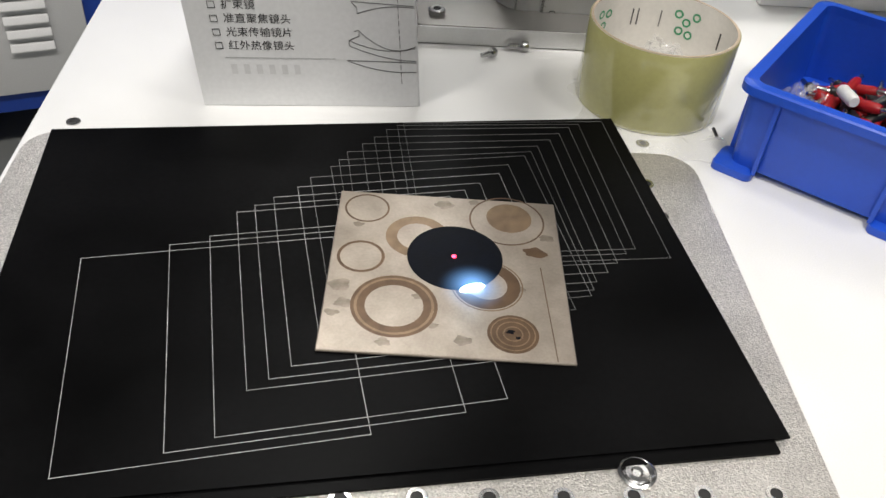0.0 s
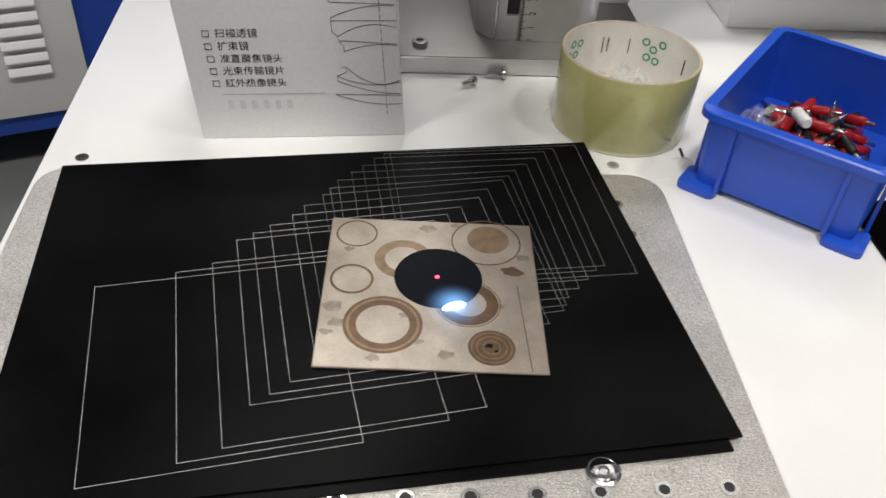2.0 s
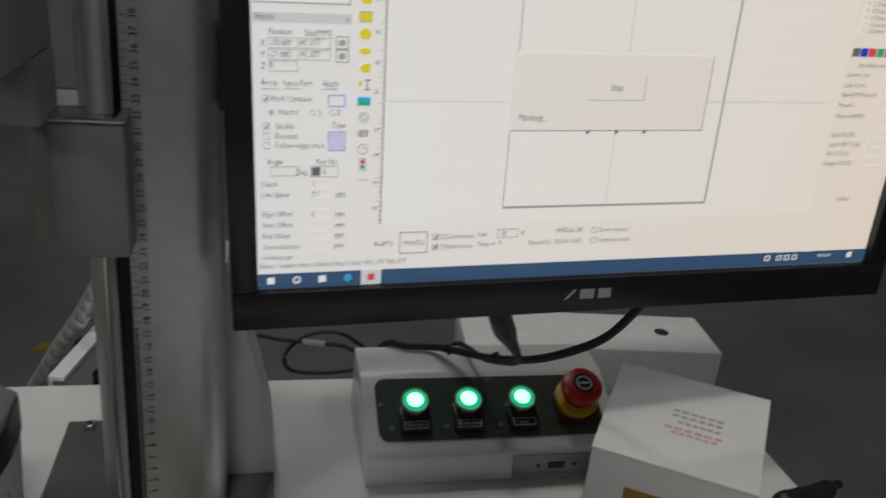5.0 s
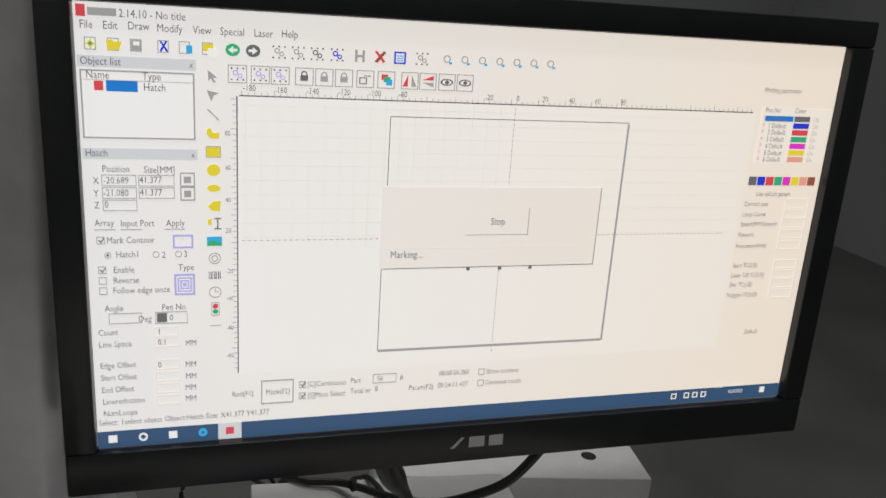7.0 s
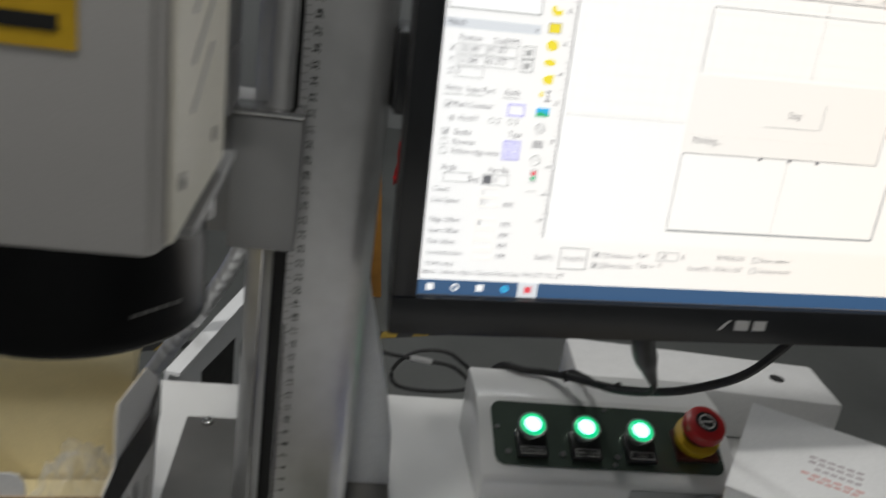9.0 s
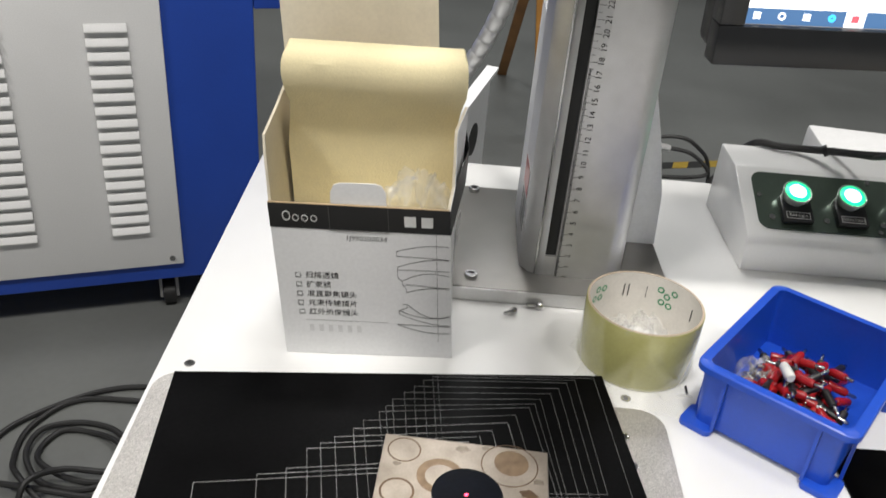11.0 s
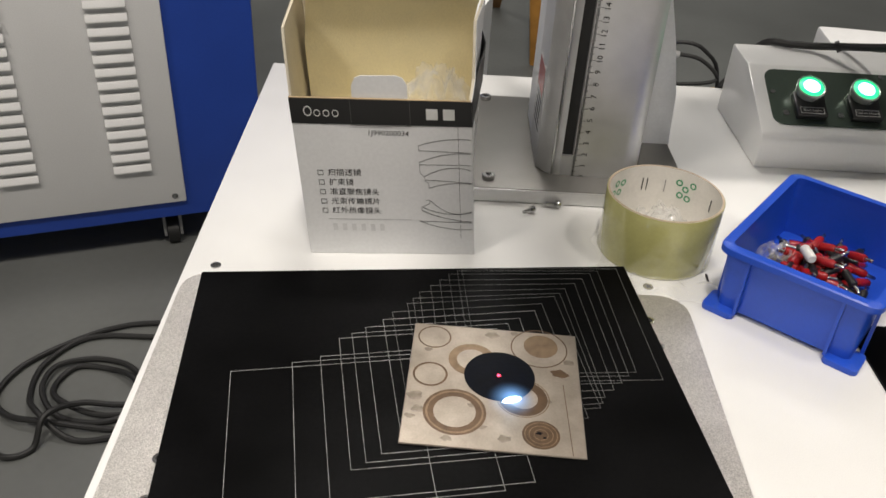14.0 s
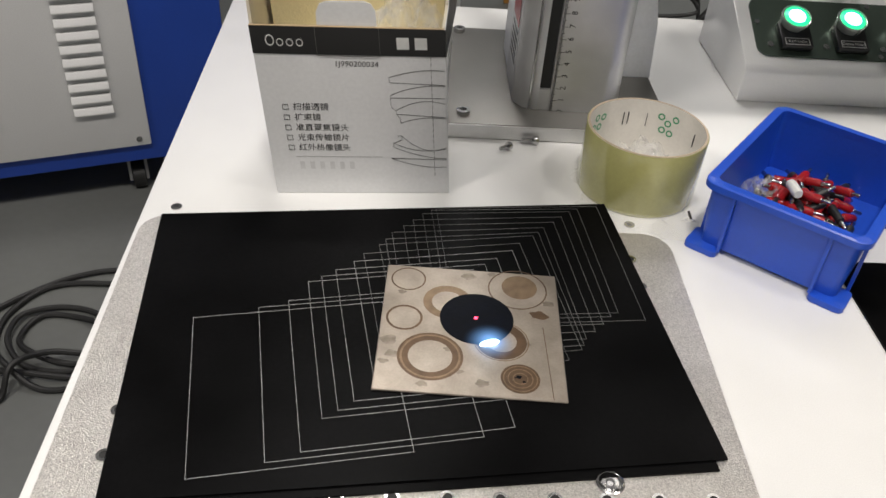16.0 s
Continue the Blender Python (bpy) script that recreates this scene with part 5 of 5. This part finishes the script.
# face and white carry the same viewing-angle tint in their emission colour.
UI = {"ink": ui_mat("ink", (0.16, 0.16, 0.17)), "grey": ui_mat("grey", (0.40, 0.40, 0.39)), "pale": ui_mat("pale", (0.82, 0.77, 0.70)), "bar": ui_mat("bar", (0.70, 0.72, 0.74)),
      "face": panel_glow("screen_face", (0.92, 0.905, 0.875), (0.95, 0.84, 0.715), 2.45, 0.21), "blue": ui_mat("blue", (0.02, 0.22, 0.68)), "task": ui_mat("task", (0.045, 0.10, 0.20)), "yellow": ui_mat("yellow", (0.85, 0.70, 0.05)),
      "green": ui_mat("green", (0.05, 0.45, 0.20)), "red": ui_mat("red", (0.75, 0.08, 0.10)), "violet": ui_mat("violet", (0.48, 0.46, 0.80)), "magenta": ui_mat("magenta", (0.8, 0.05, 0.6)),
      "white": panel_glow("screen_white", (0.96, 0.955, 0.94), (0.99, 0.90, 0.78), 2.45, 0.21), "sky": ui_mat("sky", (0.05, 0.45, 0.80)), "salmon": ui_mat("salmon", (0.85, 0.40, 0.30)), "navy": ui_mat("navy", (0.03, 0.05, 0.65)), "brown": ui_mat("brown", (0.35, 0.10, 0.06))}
PX = SW / 1366


def ui_pos(x, y, up=0.0004):
    return (-SW / 2 + x * PX, -up, SH - y * SH / 768)


def ui_rect(name, x0, y0, x1, y1, colour, up=0.0004):
    a, b = ui_pos(x0, y1), ui_pos(x1, y0)
    return part(name, box(a[0], b[0], -up, -0.00005, a[2], b[2]), UI[colour], mon, smooth=False)


def ui_frame(name, x0, y0, x1, y1, colour, lw=1.6, up=0.0007):
    a, b = ui_pos(x0, y0), ui_pos(x1, y1)
    return part(name, moved(square_line(0, 0, b[0] - a[0], a[2] - b[2], 0, lw * PX, 0, up), pose(a[0], -0.00005, a[2], 90)), UI[colour], mon, smooth=False)


def ui_text(s, x, y, size=15, colour="ink", up=0.0008):
    return piece("lettering", text_mesh(s, size * PX, UI[colour]), mon, Matrix.Translation(ui_pos(x, y, up)) @ pose(0, 0, 0, 90) @ Matrix.Diagonal((0.80, 1, 1, 1)))


UI_MENU = [('2.14.10 - No title', 63, 15), ('File', 8, 34), ('Edit', 40, 34), ('Draw', 75, 33), ('Modify', 116, 34), ('View', 168, 34), ('Special', 208, 34), ('Laser', 259, 34), ('Help', 301, 33), ('Object list', 6, 89), ('Name', 13, 110), ('Type', 93, 110), ('Hatch', 94, 127), ('Hatch', 6, 234)]
UI_LEFT = [('Position', 29, 260), ('Size[MM]', 90, 261), ('X', 15, 280), ('-20.689', 30, 279), ('41.377', 83, 278), ('Y', 15, 301), ('-21.080', 29, 300), ('41.377', 83, 299), ('Z', 15, 321), ('0', 30, 320), ('Array', 14, 351), ('Input Port', 52, 352), ('Apply', 121, 352), ('Mark Contour', 30, 381), ('Hatch1', 43, 406), ('2', 113, 408), ('3', 147, 407), ('Enable', 38, 433), ('Type', 138, 431), ('Reverse', 37, 452), ('Follow edge once', 36, 470), ('Angle', 22, 502), ('Pen No', 110, 503), ('Deg', 73, 523), ('0', 122, 523)]
UI_LEFT2 = [('Count', 10, 546), ('1', 102, 548), ('Line Space', 10, 568), ('0.1', 102, 568), ('MM', 146, 572), ('Edge Offset', 10, 608), ('0', 101, 611), ('MM', 145, 613), ('Start Offset', 10, 631), ('MM', 145, 636), ('End Offset', 10, 654), ('MM', 144, 658), ('Linereduction', 11, 677), ('MM', 144, 680), ('NumLoops', 11, 700), ('Select: 1select object Object:Hatch Size: X41.377 Y41.377', 3, 718)]
UI_BOTTOM = [('Red(F1)', 222, 678), ('Mark(F2)', 280, 678), ('[C]Continuous', 353, 667), ('[S]Mark Select', 354, 690), ('Part', 431, 665), ('56', 480, 664), ('R', 523, 665), ('Total nr', 431, 687), ('0', 477, 685), ('Param(F3)', 541, 688), ('00:00:26.265', 598, 661), ('00:24:11.427', 597, 687), ('Show contour', 692, 663), ('Continue mode', 691, 687), ('Stop', 675, 354), ('Marking...', 493, 416)]
UI_RIGHT = [('Marking parameter', 1200, 90), ('Pen No', 1210, 129), ('Color', 1276, 129), ('0 Default', 1219, 146), ('1 Default', 1221, 160), ('2 Default', 1222, 173), ('3 Default', 1222, 187), ('4 Default', 1222, 201), ('5 Default', 1222, 215), ('6 Default', 1222, 228), ('Use default param', 1221, 300), ('Current pen', 1199, 321), ('Loop Count', 1198, 343), ('Speed(MM/Second)', 1198, 364), ('Power%', 1197, 387), ('Frequency(KHz)', 1196, 411), ('Start TC(US)', 1197, 454), ('Laser Off TC(US)', 1197, 476), ('End TC(US)', 1197, 497), ('Polygon TC(US)', 1195, 520), ('Default', 1252, 606), ('ENG', 1205, 733), ('1:49 AM', 1243, 732), ('9/29/2020', 1239, 748)]
UI_SCALE = [('-180', 242, 122), ('-160', 291, 124), ('-140', 342, 124), ('-120', 393, 124), ('-100', 444, 124), ('-80', 494, 124), ('-20', 646, 124), ('0', 703, 124), ('20', 751, 124), ('40', 802, 125), ('60', 852, 124), ('80', 903, 124)]
for words, size, colour in ((UI_MENU, 17, "ink"), (UI_LEFT, 15.5, "ink"), (UI_LEFT2, 15, "ink"), (UI_BOTTOM, 14.5, "ink"), (UI_RIGHT, 13.5, "ink"), (UI_SCALE, 14, "ink")):
    for s, x, y in words:
        late = y > 725
        ui_text(s, x, y, (19 if s in ("Stop", "Marking...") else size) if not late else 11, "white" if late else colour)
ui_rect("title_mark", 20, 8, 60, 20, "grey")
ui_rect("program_icon", 4, 4, 17, 22, "red")
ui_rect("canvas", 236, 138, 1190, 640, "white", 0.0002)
ui_rect("task_bar", 0, 736, 1366, 768, "task", 0.0003)
ui_rect("panel_header", 2, 80, 172, 98, "bar", 0.0003)
ui_rect("panel_header", 2, 226, 172, 244, "bar", 0.0003)
ui_rect("object_table", 7, 104, 168, 208, "white", 0.0003)
ui_frame("table_border", 6, 103, 168, 209, "grey", 2.5)
ui_rect("table_rule", 8, 117, 167, 118, "grey")
ui_rect("selected_row", 41, 118, 86, 135, "blue")
ui_rect("row_icon", 24, 119, 37, 134, "red")
for y in (270, 291):
    for x0, x1 in ((28, 78), (82, 135)):
        ui_frame("value_field", x0, y, x1, y + 18, "grey", 1.2)
for y in (312, 504 + 8):
    ui_frame("value_field", 28, y, 78, y + 18, "grey", 1.2)
for y in (540, 560, 603, 626, 649, 672):
    ui_frame("value_field", 98, y, 136, y + 17, "pale", 1.4)
ui_rect("colour_swatch", 102, 514, 118, 531, "ink")
ui_frame("combo_box", 100, 512, 150, 533, "grey", 1.2)
ui_frame("hatch_button", 132, 374, 161, 395, "violet", 3)
ui_rect("hatch_pattern", 131, 443, 164, 482, "violet", 0.0003)
for k in (5, 10, 15):
    ui_frame("hatch_ring", 131 + k * 0.85, 443 + k, 164 - k * 0.85, 482 - k, "white", 1.4)
for y in (375, 427, 446, 464):
    ui_frame("check_box", 16, y, 27, y + 12, "grey", 1.2)
for y in (278, 302):
    ui_frame("lock_button", 145, y - 12, 166, y + 10, "grey", 2.0)
    ui_rect("lock_symbol", 150, y - 6, 161, y + 5, "grey")
for x in (13, 52, 118):
    ui_rect("tab_rule", x, 362, x + 32, 363.5, "grey")
def ui_poly(name, pts, colour, up=0.0006):
    """A flat symbol from corners in screen units."""
    at = [ui_pos(x, y) for x, y in pts]
    return part(name, prism([(a[0], a[2]) for a in at], -up, -0.0001, "y"), UI[colour], mon, smooth=False)


def ui_oval(name, x, y, rx, ry, colour, up=0.0006, n=20):
    return ui_poly(name, [(x + rx * math.cos(2 * math.pi * k / n), y + ry * math.sin(2 * math.pi * k / n)) for k in range(n)], colour, up)


def ui_ring(name, x, y, r0, r1, colour):
    return part(name, moved(ring(r0 * PX, r1 * PX, 0, 0.0006, 20), Matrix.Translation(ui_pos(x, y, 0.0)) @ pose(0, 0, 0, 90)), UI[colour], mon)


def ui_nodes(x, y, colour):
    """A dashed frame of dots with a pair of small shapes."""
    for dx in (-9, 0, 9):
        for dy in (-9, 9):
            ui_rect("node_dot", x + dx - 1.3, y + dy - 1.3, x + dx + 1.3, y + dy + 1.3, "ink", 0.0006)
    ui_ring("node_ring", x - 3, y - 2, 2.6, 4.4, colour)
    ui_ring("node_ring", x + 4, y + 3, 2.2, 3.8, colour)


def ui_lock(x, y, colour):
    ui_rect("lock_body", x - 6, y - 1, x + 6, y + 8, colour, 0.0006)
    ui_ring("lock_loop", x, y - 3, 3.2, 5.2, colour)


for x in (22, 54, 86, 125, 156, 190):
    ui_frame("tool_sheet", x - 8, 53, x + 7, 71, "grey", 1.4)
ui_poly("tool_symbol", [(22, 54), (25, 60), (31, 62), (25, 65), (22, 71), (19, 65), (13, 62), (19, 60)], "yellow", 0.0008)
ui_oval("tool_symbol", 22, 62, 3, 3, "green", 0.0010)
ui_poly("tool_symbol", [(44, 56), (52, 55), (55, 58), (66, 57), (62, 70), (46, 71)], "yellow", 0.0008)
ui_rect("tool_symbol", 79, 54, 94, 70, "grey", 0.0008)
ui_rect("tool_symbol", 82, 56, 91, 62, "white", 0.0010)
ui_poly("tool_symbol", [(119, 53), (122, 53), (132, 69), (129, 70)], "navy", 0.0008)
ui_poly("tool_symbol", [(131, 53), (128, 53), (119, 69), (122, 70)], "navy", 0.0010)
ui_rect("tool_symbol", 158, 58, 167, 71, "sky", 0.0008)
ui_rect("tool_symbol", 183, 54, 198, 66, "yellow", 0.0008)
ui_rect("tool_symbol", 190, 61, 202, 73, "white", 0.0010)
ui_oval("tool_symbol", 227, 62, 11, 10, "green")
ui_poly("arrow", [(220, 62), (228, 56), (228, 60), (234, 60), (234, 64), (228, 64), (228, 68)], "white", 0.0009)
ui_oval("tool_symbol", 258, 62, 11, 10, "ink")
ui_poly("arrow", [(265, 62), (257, 56), (257, 60), (251, 60), (251, 64), (257, 64), (257, 68)], "white", 0.0009)
for x, c in ((298, "grey"), (328, "grey"), (358, "ink"), (390, "navy")):
    ui_nodes(x, 62, c)
for dx in (-8, 4):
    ui_rect("letter_bar", 427 + dx, 52, 431 + dx, 72, "grey")
ui_rect("letter_bar", 423, 60, 431, 64, "grey", 0.0007)
ui_poly("tool_symbol", [(451, 53), (455, 52), (469, 69), (465, 72)], "red", 0.0007)
ui_poly("tool_symbol", [(466, 52), (470, 54), (456, 72), (451, 70)], "brown", 0.0009)
ui_frame("tool_sheet", 485, 53, 502, 71, "navy", 2.4)
for y in (58, 62, 66):
    ui_rect("sheet_line", 488, y, 499, y + 1.5, "sky", 0.0008)
ui_nodes(531, 62, "grey")
for i in range(7):
    x = 574 + 31.1 * i
    part("zoom_icon", moved(ring(4.5 * PX, 6.2 * PX, 0, 0.0005, 18), Matrix.Translation(ui_pos(x, 60, 0.0)) @ pose(0, 0, 0, 90)), UI["grey"], mon)
    ui_rect("zoom_handle", x + 4, 65, x + 9, 69, "sky")
for i, c in enumerate(("violet", "violet", "violet", "ink", "grey", "grey", "grey", "green", "red", "red", "ink", "ink")):
    x = (234, 269, 300, 338, 370, 402, 437, 472, 512, 543, 576, 608)[i]
    ui_frame("tool_button", x - 14, 86, x + 14, 114, "grey", 1.4)
    if i < 3:
        ui_nodes(x, 100, "violet")
    elif i < 6:
        ui_lock(x, 99, c)
    elif i == 6:
        ui_frame("tool_symbol", x - 9, 98, x + 2, 108, "ink", 1.5)
        ui_rect("tool_symbol", x - 2, 94, x + 9, 95.5, "ink")
    elif i == 7:
        ui_rect("tool_symbol", x - 8, 91, x + 3, 100, "red")
        ui_rect("tool_symbol", x - 4, 95, x + 7, 104, "green", 0.0008)
        ui_rect("tool_symbol", x, 99, x + 10, 109, "sky", 0.0010)
    elif i == 8:
        ui_poly("tool_symbol", [(x - 3, 90), (x - 3, 110), (x - 12, 110)], "red")
        ui_poly("tool_symbol", [(x + 3, 90), (x + 12, 110), (x + 3, 110)], "grey")
    elif i == 9:
        ui_poly("tool_symbol", [(x - 10, 98), (x + 10, 90), (x + 10, 98)], "red")
        ui_poly("tool_symbol", [(x - 10, 102), (x + 10, 102), (x + 10, 110)], "grey")
    else:
        ui_oval("eye", x, 100, 11, 6, "ink")
        ui_oval("eye", x, 100, 8, 4, "white", 0.0008)
        ui_oval("eye", x, 100, 3.6, 3.6, "ink", 0.0010)
TOOL_Y = [105 + 31.1 * i for i in range(15)]
ui_poly("shape_tool", [(189, 95), (203, 107), (197, 108), (201, 115), (198, 116), (194, 109), (190, 113)], "grey")
ui_poly("shape_tool", [(187, 128), (206, 132), (198, 136), (194, 146)], "grey")
ui_poly("shape_tool", [(187, 159), (189, 158), (206, 176), (204, 177)], "grey")
ui_poly("shape_tool", [(187, 191), (192, 190), (196, 198), (206, 197), (205, 207), (192, 207), (186, 200)], "yellow")
ui_rect("shape_tool", 185, TOOL_Y[4] - 9, 207, TOOL_Y[4] + 9, "yellow")
ui_oval("shape_tool", 196, TOOL_Y[5], 10.5, 10, "yellow")
ui_oval("shape_tool", 196, TOOL_Y[6], 10.5, 6, "yellow")
ui_poly("shape_tool", [(186, TOOL_Y[7]), (195, TOOL_Y[7] - 8), (207, TOOL_Y[7] - 9), (205, TOOL_Y[7] + 9), (192, TOOL_Y[7] + 8)], "yellow")
ui_frame("shape_tool", 185, TOOL_Y[4] - 9, 207, TOOL_Y[4] + 9, "grey", 1.2)
ui_rect("shape_tool", 186, TOOL_Y[8] - 8, 192, TOOL_Y[8] + 2, "yellow")
for dy in (-10, 8):
    ui_rect("shape_tool", 196, TOOL_Y[8] + dy, 207, TOOL_Y[8] + dy + 2, "ink")
ui_rect("shape_tool", 200.5, TOOL_Y[8] - 8, 202.5, TOOL_Y[8] + 8, "ink")
ui_rect("shape_tool", 184, TOOL_Y[9] - 8, 208, TOOL_Y[9] + 8, "sky")
ui_poly("shape_tool", [(184, TOOL_Y[9] + 8), (184, TOOL_Y[9] + 3), (193, TOOL_Y[9] - 2), (208, TOOL_Y[9] + 4), (208, TOOL_Y[9] + 8)], "green", 0.0009)
ui_ring("shape_tool", 196, TOOL_Y[10], 4, 5.6, "grey")
ui_ring("shape_tool", 196, TOOL_Y[10], 8.4, 9.8, "grey")
for k in range(7):
    ui_rect("bar_symbol", 186 + 3 * k, TOOL_Y[11] - 7, 187.2 + 3 * k + 0.6 * (k % 2), TOOL_Y[11] + 7, "ink")
ui_ring("shape_tool", 196, TOOL_Y[12], 8.6, 10, "grey")
ui_rect("clock_pointer", 195.4, TOOL_Y[12] - 7, 196.8, TOOL_Y[12], "grey")
ui_rect("clock_pointer", 196.8, TOOL_Y[12] - 1, 202, TOOL_Y[12] + 0.4, "grey")
ui_oval("shape_tool", 196, TOOL_Y[13] - 5, 4.5, 4.5, "red")
ui_oval("shape_tool", 196, TOOL_Y[13] + 5, 4.5, 4.5, "green")
ui_frame("shape_tool", 190, TOOL_Y[13] - 12, 202, TOOL_Y[13] + 12, "grey", 1.2)
ui_rect("shape_tool", 187, TOOL_Y[14], 205, TOOL_Y[14] + 1.4, "grey")
for x, y in ((17, 376), (17, 428), (340, 662), (340, 685)):
    ui_poly("check_mark", [(x + 1, y + 5), (x + 3, y + 4), (x + 4.5, y + 7), (x + 9, y), (x + 10, y + 1), (x + 5, y + 10)], "ink", 0.0009)
for x in (31, 104, 139):
    ui_ring("radio_button", x, 407, 4.2, 5.4, "grey")
ui_oval("radio_dot", 31, 407, 2.2, 2.2, "ink")
for s, y in (("80", 198), ("60", 256), ("40", 312), ("20", 366), ("-20", 440), ("-40", 490), ("-60", 546), ("-80", 600)):
    ui_text(s, 214, y, 11, "ink")
for x in (162,):
    ui_text("x", x, 89, 13, "ink")
    ui_text("x", x, 235, 13, "ink")
ui_rect("ruler_line", 236, 134, 1184, 136, "ink")
ui_rect("ruler_line", 232, 136, 234, 636, "ink")
for i in range(94):
    ui_rect("ruler_tick", 240 + 10.1 * i, 129 if i % 5 else 126, 241 + 10.1 * i, 134, "grey")
for i in range(50):
    ui_rect("ruler_tick", 226 if i % 5 else 223, 140 + 9.9 * i, 232, 141 + 9.9 * i, "grey")
for i in range(19):
    ui_rect("grid_line", 246 + 25.4 * i, 140, 246.9 + 25.4 * i, 400, "pale", 0.0003)
for i in range(10):
    ui_rect("grid_line", 240, 150 + 25.4 * i, 1180, 150.9 + 25.4 * i, "pale", 0.0003)
ui_rect("page_top", 483, 162, 927, 163.3, "ink")
ui_rect("page_left", 482, 164, 483.2, 286, "ink")
ui_rect("page_left", 478, 444, 479.2, 605, "ink")
ui_rect("page_right", 924, 165, 928, 608, "grey")
ui_rect("page_bottom", 479, 604, 924, 609, "grey")
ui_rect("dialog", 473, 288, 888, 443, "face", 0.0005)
ui_rect("dialog_edge", 886, 288, 888, 443, "grey", 0.0007)
ui_rect("dialog_edge", 480, 442, 888, 443.4, "ink", 0.0007)
ui_rect("button_edge", 630, 379, 748, 380.3, "grey", 0.0007)
ui_rect("button_edge", 747.4, 328, 748.8, 381, "grey", 0.0007)
ui_rect("dialog_rule", 476, 404, 860, 405, "pale", 0.0007)
for i in range(24):
    ui_rect("axis_dash", 240 + 9.8 * i, 384, 245 + 9.8 * i, 385.3, "grey")
for i in range(28):
    ui_rect("axis_dash", 890 + 9.8 * i, 382, 895 + 9.8 * i, 383.3, "grey")
for i in range(15):
    ui_rect("axis_dash", 703, 140 + 9.7 * i, 704.3, 145 + 9.7 * i, "grey")
for i in range(18):
    ui_rect("axis_dash", 698, 450 + 9.7 * i, 699.3, 455 + 9.7 * i, "grey")
for x in (639, 700, 760):
    ui_rect("handle", x - 3, 443, x + 3, 449, "ink", 0.0009)
ui_frame("mark_button", 273, 655, 328, 701, "grey", 2)
ui_frame("count_field", 473, 655, 516, 673, "grey", 1.2)
for y in (667, 690):
    ui_frame("check_box", 339, y - 6, 350, y + 6, "grey", 1.2)
for y in (663, 687):
    ui_frame("check_box", 677, y - 6, 688, y + 6, "grey", 1.2)
ui_rect("pen_list", 1204, 124, 1362, 236, "white", 0.0002)
ui_rect("selected_pen", 1213, 140, 1276, 151, "blue", 0.0005)
for i, c in enumerate(("ink", "navy", "red", "green", "magenta", "yellow", "salmon")):
    ui_rect("pen_colour", 1279, 140 + 13.7 * i, 1315, 151 + 13.7 * i, c)
    ui_text("On", 1322, 146 + 13.7 * i, 13, "grey")
    ui_text("*", 1208, 147 + 13.7 * i, 17, "red")
for i, c in enumerate(("ink", "navy", "red", "green", "magenta", "yellow", "salmon", "brown")):
    ui_rect("palette_colour", 1201 + 19.4 * i, 264, 1218 + 19.4 * i, 282, c)
for y in (321, 343, 364, 387, 411, 454, 476, 497, 520):
    ui_frame("value_field", 1296, y - 9, 1350, y + 9, "pale", 1.6)
for i, x in enumerate((24, 73, 122, 172, 218)):
    if i == 4:
        ui_rect("task_icon_back", 198, 736, 238, 768, "bar", 0.0005)
    if i in (1, 3):
        part("task_icon", moved(ring((4.5 if i == 1 else 2.5) * PX, 7.5 * PX, 0, 0.0007, 22), Matrix.Translation(ui_pos(x, 751, 0.0)) @ pose(0, 0, 0, 90)), UI["white" if i == 1 else "sky"], mon)
    else:
        ui_rect("task_icon", x - 7, 744, x + 7, 758, "red" if i == 4 else "white", 0.0007)
for x in (1110, 1140, 1160, 1180):
    ui_frame("tray_icon", x - 5, 744, x + 5, 755, "white", 1.6)
ui_rect("tray_icon", 1318, 742, 1330, 756, "white")
